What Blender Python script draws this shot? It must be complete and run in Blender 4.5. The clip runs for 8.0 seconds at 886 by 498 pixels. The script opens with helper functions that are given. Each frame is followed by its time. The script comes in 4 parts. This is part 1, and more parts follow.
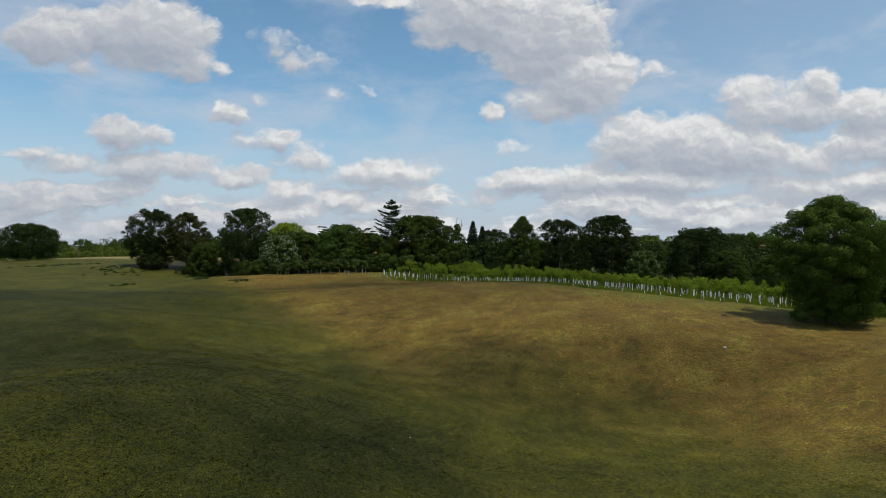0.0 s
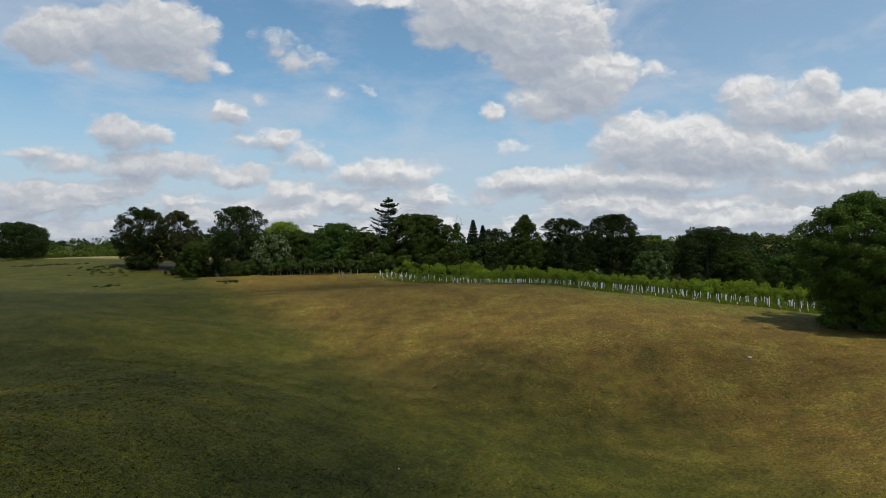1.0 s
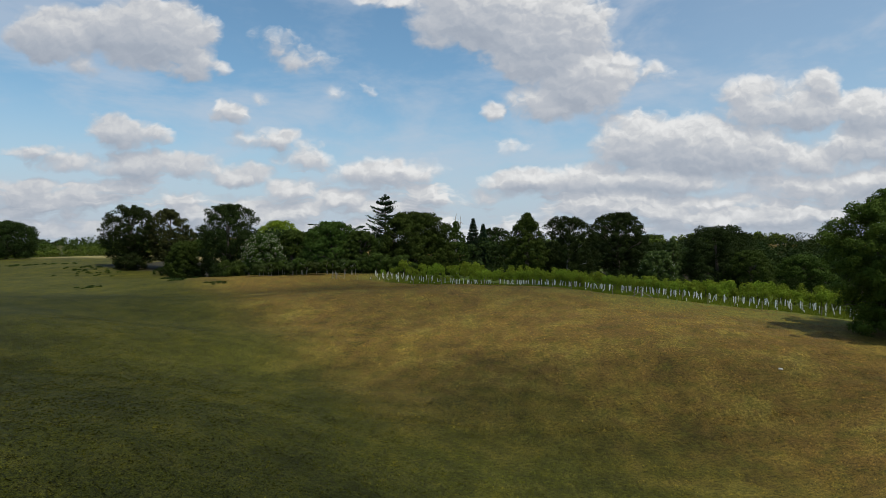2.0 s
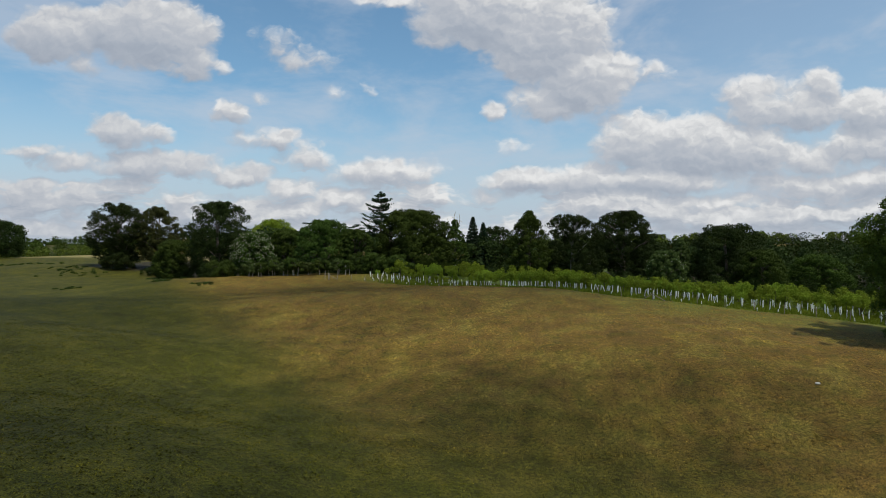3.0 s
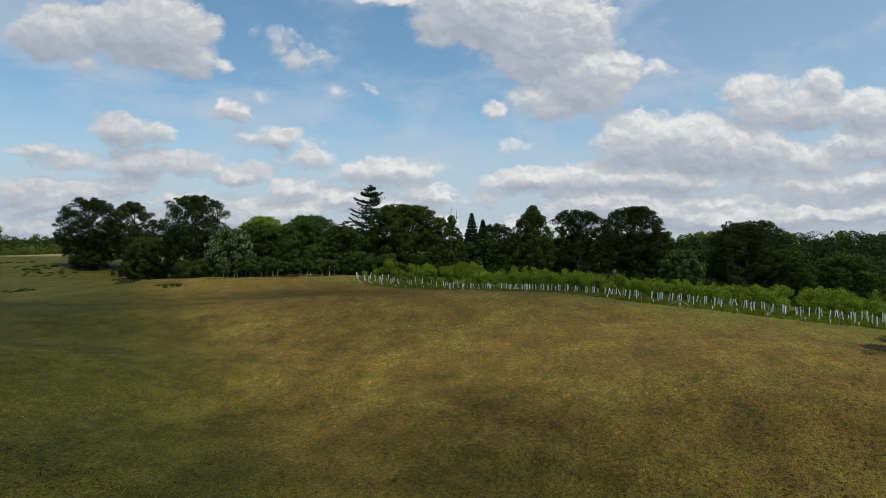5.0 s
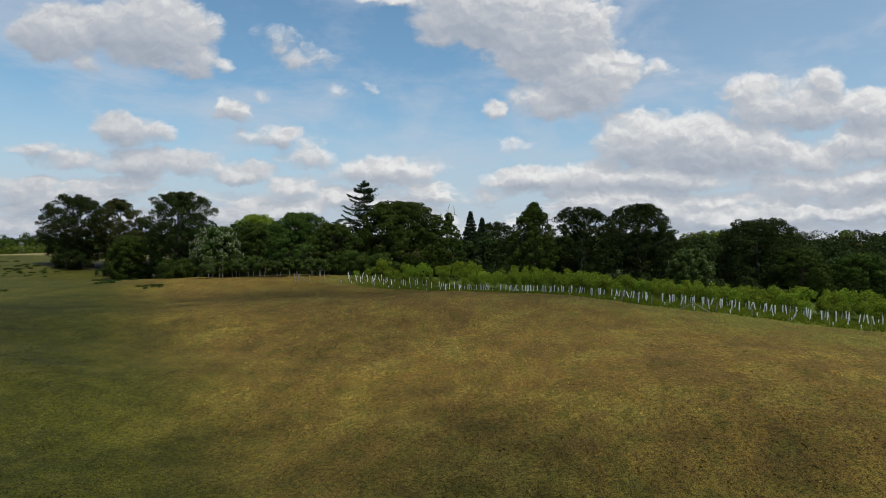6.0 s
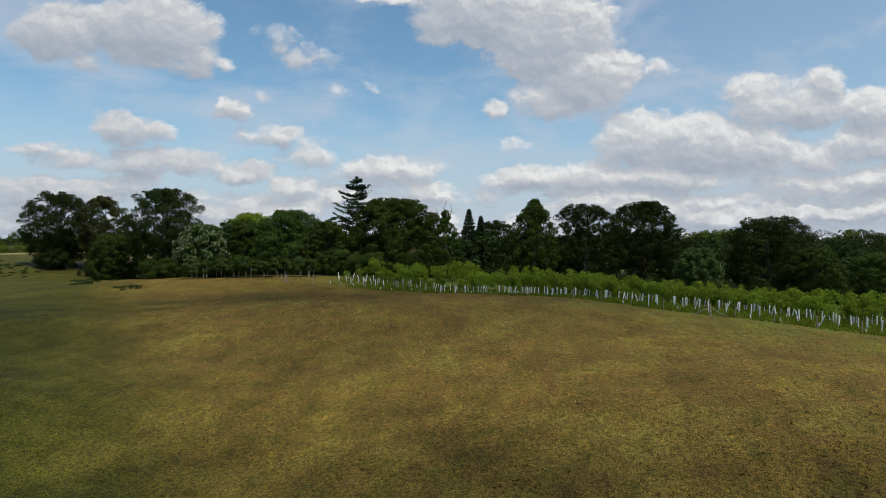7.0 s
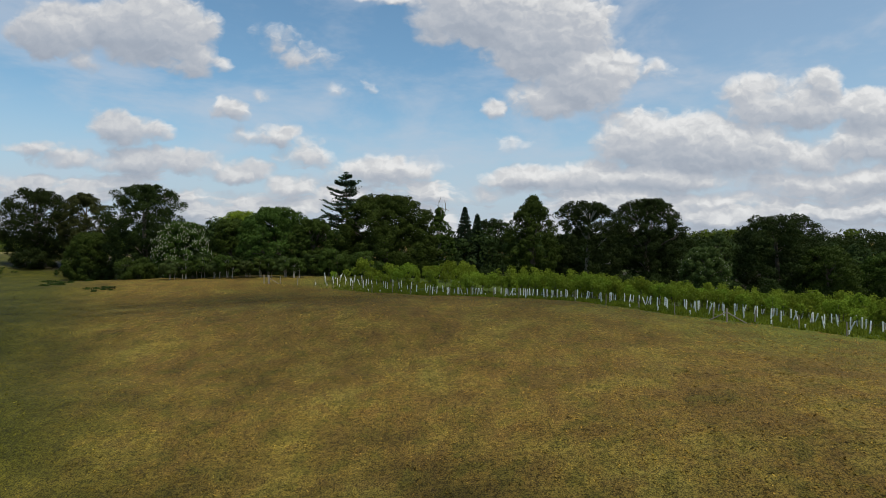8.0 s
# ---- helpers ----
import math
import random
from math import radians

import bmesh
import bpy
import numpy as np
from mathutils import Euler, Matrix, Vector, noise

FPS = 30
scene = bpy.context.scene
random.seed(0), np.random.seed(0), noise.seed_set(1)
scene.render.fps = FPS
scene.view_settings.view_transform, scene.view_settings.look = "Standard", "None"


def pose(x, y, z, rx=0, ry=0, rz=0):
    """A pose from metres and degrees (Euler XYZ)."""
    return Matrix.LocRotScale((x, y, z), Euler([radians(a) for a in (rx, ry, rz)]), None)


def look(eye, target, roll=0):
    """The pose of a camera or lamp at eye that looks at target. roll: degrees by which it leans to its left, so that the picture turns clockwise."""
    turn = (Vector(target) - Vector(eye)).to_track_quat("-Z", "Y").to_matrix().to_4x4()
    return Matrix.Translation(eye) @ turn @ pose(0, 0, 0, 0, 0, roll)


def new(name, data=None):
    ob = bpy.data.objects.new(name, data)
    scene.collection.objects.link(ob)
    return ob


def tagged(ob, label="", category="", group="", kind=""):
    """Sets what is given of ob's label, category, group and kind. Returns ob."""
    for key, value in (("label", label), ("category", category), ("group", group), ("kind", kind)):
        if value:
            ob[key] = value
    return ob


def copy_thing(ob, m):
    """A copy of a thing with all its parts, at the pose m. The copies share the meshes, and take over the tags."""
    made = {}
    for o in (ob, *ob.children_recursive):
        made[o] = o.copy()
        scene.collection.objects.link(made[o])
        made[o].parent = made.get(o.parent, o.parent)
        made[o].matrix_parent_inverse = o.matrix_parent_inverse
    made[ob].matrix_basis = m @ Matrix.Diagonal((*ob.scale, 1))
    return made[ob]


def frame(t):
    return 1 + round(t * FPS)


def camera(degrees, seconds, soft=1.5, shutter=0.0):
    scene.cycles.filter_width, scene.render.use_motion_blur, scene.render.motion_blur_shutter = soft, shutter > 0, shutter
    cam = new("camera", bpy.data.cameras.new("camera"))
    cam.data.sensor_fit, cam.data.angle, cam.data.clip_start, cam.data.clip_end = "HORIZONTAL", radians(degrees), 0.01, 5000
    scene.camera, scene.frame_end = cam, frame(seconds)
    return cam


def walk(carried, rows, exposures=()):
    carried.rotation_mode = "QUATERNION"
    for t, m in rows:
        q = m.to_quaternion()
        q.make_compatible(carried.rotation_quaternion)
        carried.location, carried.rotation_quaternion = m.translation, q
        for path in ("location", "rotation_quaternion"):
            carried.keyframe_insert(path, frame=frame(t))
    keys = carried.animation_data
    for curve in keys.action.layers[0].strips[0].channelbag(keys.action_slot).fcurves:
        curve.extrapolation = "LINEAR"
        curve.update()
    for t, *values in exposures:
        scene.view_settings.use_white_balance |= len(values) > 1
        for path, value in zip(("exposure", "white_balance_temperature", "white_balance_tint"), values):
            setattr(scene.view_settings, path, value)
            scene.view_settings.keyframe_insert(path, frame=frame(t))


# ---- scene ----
# ---------- camera ----------
cam = camera(73.7, 8.0, soft=0.7)
EYE = 15.0
PATH = [
    (0.0, 0.000, 0.000, 0.000, 0.000, 0.000, -0.000),
    (0.5, 0.183, 3.130, -0.004, 0.018, -0.009, -0.020),
    (1.0, 0.353, 6.320, 0.009, 0.018, -0.018, -0.050),
    (1.5, 0.554, 9.560, 0.004, 0.036, -0.045, -0.070),
    (3.0, 1.277, 19.165, -0.085, 0.080, -0.098, -0.120),
    (3.5, 1.598, 22.350, -0.103, 0.098, -0.125, -0.140),
    (4.0, 1.902, 25.505, -0.152, 0.125, -0.143, -0.160),
    (4.5, 2.206, 28.625, -0.165, 0.152, -0.161, -0.180),
    (6.0, 3.326, 37.745, -0.335, 0.223, -0.250, -0.230),
    (6.5, 3.728, 40.715, -0.362, 0.241, -0.277, -0.240),
    (7.0, 4.135, 43.690, -0.442, 0.259, -0.286, -0.250),
    (7.5, 4.536, 46.670, -0.500, 0.268, -0.304, -0.260),
    (8.0, 5.014, 49.645, -0.549, 0.098, -0.330, -0.270),
]
walk(cam, [(t, pose(x, y, EYE + z, 90 + pitch, roll, yaw)) for t, x, y, z, yaw, pitch, roll in PATH])
scene.view_settings.exposure = 0.0

# ---------- world and sun ----------
SUN_AZIMUTH, SUN_ELEVATION = 134.0, 64.0     # clockwise from +y


class Nodes:
    """Short-hand for building node trees."""

    def __init__(self, tree):
        self.tree = tree
        self.tree.nodes.clear()

    def add(self, kind):
        return self.tree.nodes.new(kind)

    def link(self, a, b):
        self.tree.links.new(a, b)

    def put(self, socket, value):
        if isinstance(value, bpy.types.NodeSocket):
            self.link(value, socket)
        else:
            socket.default_value = value

    def math(self, op, a, b=0.0, c=0.0, clamp=False):
        n = self.add("ShaderNodeMath")
        n.operation, n.use_clamp = op, clamp
        for s, v in zip(n.inputs, (a, b, c)):
            self.put(s, v)
        return n.outputs[0]

    def vec(self, op, a, b=(0, 0, 0)):
        n = self.add("ShaderNodeVectorMath")
        n.operation = op
        self.put(n.inputs[0], a)
        if op == "SCALE":
            self.put(n.inputs[3], b)
        else:
            self.put(n.inputs[1], b)
        return n.outputs["Value"] if op in ("LENGTH", "DOT_PRODUCT") else n.outputs["Vector"]

    def noise(self, vector, scale, detail=4.0, rough=0.55, distortion=0.0, out="Fac", flat=False):
        n = self.add("ShaderNodeTexNoise")
        n.noise_dimensions = "2D" if flat else "3D"
        self.put(n.inputs["Vector"], vector)
        for key, v in (("Scale", scale), ("Detail", detail), ("Roughness", rough), ("Distortion", distortion)):
            n.inputs[key].default_value = v
        return n.outputs[out]

    def puffs(self, vector, scale, detail=4.0, rough=0.5):
        n = self.add("ShaderNodeTexVoronoi")
        n.voronoi_dimensions, n.feature, n.normalize = "2D", "F1", False
        self.put(n.inputs["Vector"], vector)
        for key, v in (("Scale", scale), ("Detail", detail), ("Roughness", rough), ("Lacunarity", 2.1)):
            n.inputs[key].default_value = v
        return n.outputs["Distance"]

    def smooth(self, value, low, high, a=0.0, b=1.0):
        n = self.add("ShaderNodeMapRange")
        n.interpolation_type = "SMOOTHSTEP"
        self.put(n.inputs["Value"], value)
        for key, v in (("From Min", low), ("From Max", high), ("To Min", a), ("To Max", b)):
            n.inputs[key].default_value = v
        return n.outputs["Result"]

    def mix(self, fac, a, b, blend="MIX"):
        n = self.add("ShaderNodeMix")
        n.data_type, n.blend_type = "RGBA", blend
        self.put(n.inputs[0], fac)
        self.put(n.inputs[6], (*a, 1) if isinstance(a, tuple) and len(a) == 3 else a)
        self.put(n.inputs[7], (*b, 1) if isinstance(b, tuple) and len(b) == 3 else b)
        return n.outputs[2]

    def ramp(self, fac, stops):
        n = self.add("ShaderNodeValToRGB")
        self.put(n.inputs[0], fac)
        els = n.color_ramp.elements
        while len(els) < len(stops):
            els.new(0.5)
        for e, (p, c) in zip(els, stops):
            e.position, e.color = p, (*c, 1)
        return n.outputs[0]

    def combine(self, x, y, z):
        n = self.add("ShaderNodeCombineXYZ")
        for s, v in zip(n.inputs, (x, y, z)):
            self.put(s, v)
        return n.outputs[0]

    def split(self, v):
        n = self.add("ShaderNodeSeparateXYZ")
        self.put(n.inputs[0], v)
        return n.outputs


# Cumulus heaps ahead: slope to the right, slope up, half width, half height, density
HEAPS_HIGH_WEST = [
    (-0.659, 0.362, 0.088, 0.044, 1.10), (-0.568, 0.372, 0.067, 0.038, 1.00), (-0.499, 0.359, 0.107, 0.063, 1.30),
    (-0.434, 0.321, 0.053, 0.034, 0.80), (-0.611, 0.315, 0.033, 0.023, 0.50), (-0.377, 0.306, 0.021, 0.012, 0.55),
    (-0.283, 0.351, 0.036, 0.023, 0.24), (-0.228, 0.318, 0.044, 0.023, 0.24), (-0.176, 0.261, 0.021, 0.010, 0.22),
    (-0.129, 0.268, 0.015, 0.013, 0.36), (-0.354, 0.229, 0.038, 0.020, 0.80), (-0.537, 0.194, 0.071, 0.029, 0.85),
    (-0.321, 0.188, 0.042, 0.019, 0.45), (-0.276, 0.186, 0.027, 0.018, 0.70), (-0.235, 0.152, 0.050, 0.023, 0.50),
    (-0.305, 0.250, 0.015, 0.008, 0.20),
]
HEAPS_LOW_WEST = [
    (-0.692, 0.165, 0.052, 0.014, 0.50), (-0.625, 0.146, 0.067, 0.019, 0.60), (-0.534, 0.142, 0.086, 0.023, 0.75),
    (-0.429, 0.133, 0.063, 0.023, 0.75), (-0.348, 0.120, 0.054, 0.021, 0.70), (-0.711, 0.100, 0.061, 0.017, 0.75),
    (-0.606, 0.084, 0.073, 0.015, 0.75), (-0.260, 0.097, 0.052, 0.023, 0.85), (-0.178, 0.081, 0.059, 0.017, 0.70),
    (-0.099, 0.127, 0.096, 0.027, 0.75), (-0.078, 0.141, 0.023, 0.012, 0.90), (-0.047, 0.081, 0.067, 0.013, 0.55),
    (-0.444, 0.087, 0.086, 0.015, 0.50),
]
HEAPS_MIDDLE = [
    (-0.090, 0.418, 0.069, 0.013, 0.70), (0.073, 0.401, 0.122, 0.071, 1.30), (0.168, 0.364, 0.124, 0.088, 1.40),
    (0.235, 0.288, 0.088, 0.063, 1.20), (0.168, 0.250, 0.067, 0.036, 0.80), (0.078, 0.234, 0.023, 0.018, 0.80),
    (0.359, 0.293, 0.033, 0.017, 0.25), (0.119, 0.175, 0.042, 0.011, 0.32), (0.140, 0.114, 0.105, 0.023, 0.75),
    (0.254, 0.118, 0.080, 0.031, 0.80), (0.082, 0.092, 0.086, 0.013, 0.50),
]
HEAPS_EAST = [
    (0.321, 0.178, 0.080, 0.048, 1.10), (0.412, 0.178, 0.105, 0.055, 1.20), (0.503, 0.168, 0.105, 0.050, 1.10),
    (0.608, 0.152, 0.086, 0.034, 0.90), (0.522, 0.245, 0.067, 0.044, 0.80), (0.608, 0.240, 0.063, 0.044, 0.85),
    (0.635, 0.272, 0.034, 0.029, 0.80), (0.728, 0.230, 0.073, 0.034, 1.00), (0.723, 0.178, 0.105, 0.042, 0.90),
    (0.398, 0.118, 0.143, 0.025, 0.80), (0.627, 0.106, 0.105, 0.027, 0.70), (0.732, 0.111, 0.076, 0.029, 0.80),
    (0.446, 0.079, 0.153, 0.017, 0.60), (0.312, 0.085, 0.076, 0.017, 0.60),
]


def cloud_group():
    """A node group: view slopes in, warped and plain; the bodies of the cloud heaps and banks out."""
    g = bpy.data.node_groups.new("cloud_field", "ShaderNodeTree")
    g.interface.new_socket("Warped", in_out="INPUT", socket_type="NodeSocketVector")
    g.interface.new_socket("Slope", in_out="INPUT", socket_type="NodeSocketVector")
    g.interface.new_socket("Heap", in_out="OUTPUT", socket_type="NodeSocketFloat")
    n = Nodes(g)
    src, dst = n.add("NodeGroupInput"), n.add("NodeGroupOutput")
    p, slope = src.outputs[0], src.outputs[1]
    best = None
    for u, v, a, b, k in HEAPS_HIGH_WEST + HEAPS_LOW_WEST + HEAPS_MIDDLE + HEAPS_EAST:
        d = n.vec("MULTIPLY", n.vec("SUBTRACT", p, (u, v, 0)), (0.92 / a, 0.92 / b, 0))
        m = n.math("MULTIPLY_ADD", n.vec("DOT_PRODUCT", d, d), -k, k)
        best = m if best is None else n.math("SMOOTH_MAX", best, m, 0.25)
    best = n.math("MAXIMUM", best, -1.6)
    # low banks towards the horizon
    up = n.split(slope)[1]
    bank = n.noise(n.vec("MULTIPLY", p, (5.0, 26.0, 1.0)), 1.0, 4.0, 0.55, flat=True)
    low = n.math("ADD", n.math("MULTIPLY_ADD", bank, 3.4, -1.62), n.smooth(up, 0.05, 0.20, 0.45, -1.2))
    n.link(n.math("MAXIMUM", best, low), dst.inputs[0])
    return g


def make_world():
    world = bpy.data.worlds.new("sky")
    scene.world = world
    world.use_nodes = True
    n = Nodes(world.node_tree)
    way = n.vec("NORMALIZE", n.add("ShaderNodeTexCoord").outputs["Generated"])
    x, y, z = n.split(way)
    depth = n.math("MAXIMUM", y, 0.12)
    ahead = n.math("MULTIPLY", n.smooth(y, 0.25, 0.55), n.smooth(z, 0.40, 0.60, 1.0, 0.0))
    slope = n.combine(n.math("DIVIDE", x, depth), n.math("DIVIDE", z, depth), 0.0)
    tall = n.vec("MULTIPLY", slope, (1.0, 1.35, 1.0))
    warp = n.vec("SUBTRACT", n.noise(tall, 9.0, 3.0, 0.55, out="Color", flat=True), (0.5, 0.5, 0.5))
    curl = n.vec("SUBTRACT", n.noise(tall, 34.0, 2.0, 0.55, out="Color", flat=True), (0.5, 0.5, 0.5))
    warped = n.vec("ADD", n.vec("ADD", slope, n.vec("MULTIPLY", warp, (0.045, 0.034, 0.0))), n.vec("MULTIPLY", curl, (0.014, 0.012, 0.0)))
    field = cloud_group()

    def heap(off):
        g = n.add("ShaderNodeGroup")
        g.node_tree = field
        n.put(g.inputs[0], n.vec("ADD", warped, off))
        n.put(g.inputs[1], n.vec("ADD", slope, off))
        return g.outputs[0]

    def billow(off):
        q = n.vec("ADD", n.vec("ADD", tall, n.vec("SCALE", curl, 0.03)), off)
        return n.math("ADD", n.noise(q, 11.0, 6.0, 0.52, flat=True), n.math("MULTIPLY_ADD", n.puffs(q, 22.0, 2.0, 0.5), -0.20, 0.10))

    body, body_up = heap((0, 0, 0)), heap((0.006, 0.020, 0))
    rough, rough_up = billow((0, 0, 0)), billow((0.004, 0.011, 0))
    near = n.math("ADD", body, n.math("MULTIPLY_ADD", rough, 1.5, -0.70))
    # scattered cumulus over the rest of the sky
    far = n.math("MULTIPLY_ADD", n.noise(n.vec("MULTIPLY", way, (1, 1, 2.2)), 3.2, 4.0, 0.55), 5.0, -2.75)
    full = n.add("ShaderNodeMix")
    full.data_type = "FLOAT"
    for i, v in ((0, ahead), (2, far), (3, near)):
        n.put(full.inputs[i], v)
    cover = n.smooth(full.outputs[0], -0.18, 0.50)
    # tops catch the sun, undersides stay grey
    broad = n.smooth(n.math("SUBTRACT", body, body_up), -0.75, 0.62)
    small = n.smooth(n.math("SUBTRACT", rough, rough_up), -0.26, 0.26)
    thin = n.smooth(full.outputs[0], 0.1, 1.3, 0.10, 0.0)
    lit = n.math("ADD", n.math("ADD", n.math("MULTIPLY", broad, 0.62), n.math("MULTIPLY", small, 0.36)), thin)
    lit = n.math("MULTIPLY", lit, n.smooth(x, -0.55, -0.05, 0.84, 1.0), clamp=True)
    cloud = n.ramp(lit, [(0.08, (0.315, 0.36, 0.435)), (0.36, (0.395, 0.435, 0.50)), (0.62, (0.50, 0.525, 0.57)), (0.78, (0.63, 0.64, 0.655)), (0.94, (0.80, 0.80, 0.795))])
    sky = n.add("ShaderNodeTexSky")
    sky.sky_type, sky.sun_disc = "NISHITA", False
    sky.sun_elevation, sky.sun_rotation = radians(SUN_ELEVATION), radians(SUN_AZIMUTH)
    sky.altitude, sky.air_density, sky.dust_density, sky.ozone_density = 80.0, 1.0, 0.8, 1.3
    blue = n.vec("MULTIPLY", n.vec("SCALE", sky.outputs[0], 0.124), (0.84, 1.06, 1.05))
    # thin high veil
    veil = n.noise(n.vec("MULTIPLY", way, (4, 2, 10)), 1.1, 5.0, 0.62, 0.3)
    blue = n.mix(n.math("ADD", n.smooth(veil, 0.40, 0.70, 0.0, 0.50), n.smooth(x, 0.10, 0.45, 0.0, 0.20)), blue, (0.56, 0.60, 0.67))
    blue = n.mix(n.smooth(z, 0.02, 0.26, 0.88, 0.0), blue, (0.455, 0.53, 0.635))
    sky_colour = n.mix(n.math("MULTIPLY", cover, 0.96), blue, cloud)
    sky_colour = n.mix(n.smooth(z, 0.0, 0.08, 0.35, 0.0), sky_colour, (0.46, 0.515, 0.59))
    bg = n.add("ShaderNodeBackground")
    n.link(sky_colour, bg.inputs[0])
    bg.inputs[1].default_value = 1.0
    n.link(bg.outputs[0], n.add("ShaderNodeOutputWorld").inputs[0])


make_world()
sun_data = bpy.data.lights.new("sun", "SUN")
sun_data.energy, sun_data.angle, sun_data.color = 3.3, radians(0.6), (1.0, 0.94, 0.84)
sun = new("sun", sun_data)
az, el = radians(SUN_AZIMUTH), radians(SUN_ELEVATION)
sun.matrix_basis = look((math.sin(az) * math.cos(el) * 300, math.cos(az) * math.cos(el) * 300, math.sin(el) * 300), (0, 0, 0))

# ---------- the lie of the land ----------
# swells and hollows: x, y, half widths, height
SWELLS = [
    (7.4, 114.2, 36.4, 22.3, 3.6), (21.3, 57.2, 38.5, 23.1, -5.2), (-32.8, 97.2, 37.3, 13.0, -3.2),
    (-79.4, 90.3, 54.2, 27.4, 4.0), (46.6, 98.3, 28.0, 36.8, 1.2), (-20.9, 39.3, 14.0, 18.1, 3.2),
    (11.8, 8.3, 39.2, 47.3, -4.2), (89.8, 165.6, 61.4, 62.3, -2.2), (-12.4, 154.3, 60.4, 18.4, 3.8),
    (-140.0, 275.0, 100.0, 95.0, 6.6), (52.0, 52.0, 15.5, 14.0, 6.0), (-15.0, 76.4, 16.7, 12.5, -2.9),
    (27.0, 74.4, 15.8, 15.2, 2.2), (-108.0, 200.0, 26.0, 16.0, 1.5),
]
# far wooded hills
HILLS = [(260, 640, 260, 190, 11.0), (-420, 1250, 420, 260, 27.0), (700, 700, 360, 300, 14.0), (120, 1500, 700, 300, 20.0)]


def ground_z(x, y):
    """Height of the ground; takes numbers or arrays."""
    z = 4.92 + 0 * x
    for a, b, s, t, h in SWELLS + HILLS:
        z = z + h * np.exp(-((x - a) / s) ** 2 - ((y - b) / t) ** 2)
    z = z + 0.10 * np.sin(x * 0.31 + 1.3 * np.sin(y * 0.17)) * np.sin(y * 0.27 + 0.8) + 0.05 * np.sin(x * 0.83 + y * 0.55) * np.sin(y * 0.71 - x * 0.4)
    return z


# front edge of the young plantation: from the gate to the far side of the oak
EDGE = [(-24.0, 146.0), (-2.0, 134.0), (12.0, 121.5), (29.0, 108.6), (42.0, 100.8), (62.0, 87.5), (96.0, 70.0)]

# foot of the wood behind it
WOOD_EDGE = [(-106.0, 196.0), (-92.0, 193.0), (-76.0, 184.0), (-52.0, 159.0), (-40.0, 153.0), (-18.0, 155.0), (0.0, 160.0), (60.0, 163.0), (130.0, 160.0)]


def edge_y(x):
    xs, ys = zip(*EDGE)
    return np.interp(x, xs, ys)


# ---------- materials ----------
def material(name):
    m = bpy.data.materials.new(name)
    m.use_nodes = True
    return m, Nodes(m.node_tree)


def finish(n, shader):
    n.link(shader, n.add("ShaderNodeOutputMaterial").inputs[0])


def principled(n, colour, rough=0.6, normal=None, spec=0.3):
    p = n.add("ShaderNodeBsdfPrincipled")
    n.put(p.inputs["Base Color"], colour if isinstance(colour, bpy.types.NodeSocket) else (*colour, 1))
    n.put(p.inputs["Roughness"], rough)
    n.put(p.inputs["Specular IOR Level"], spec)
    if normal is not None:
        n.link(normal, p.inputs["Normal"])
    return p.outputs[0]


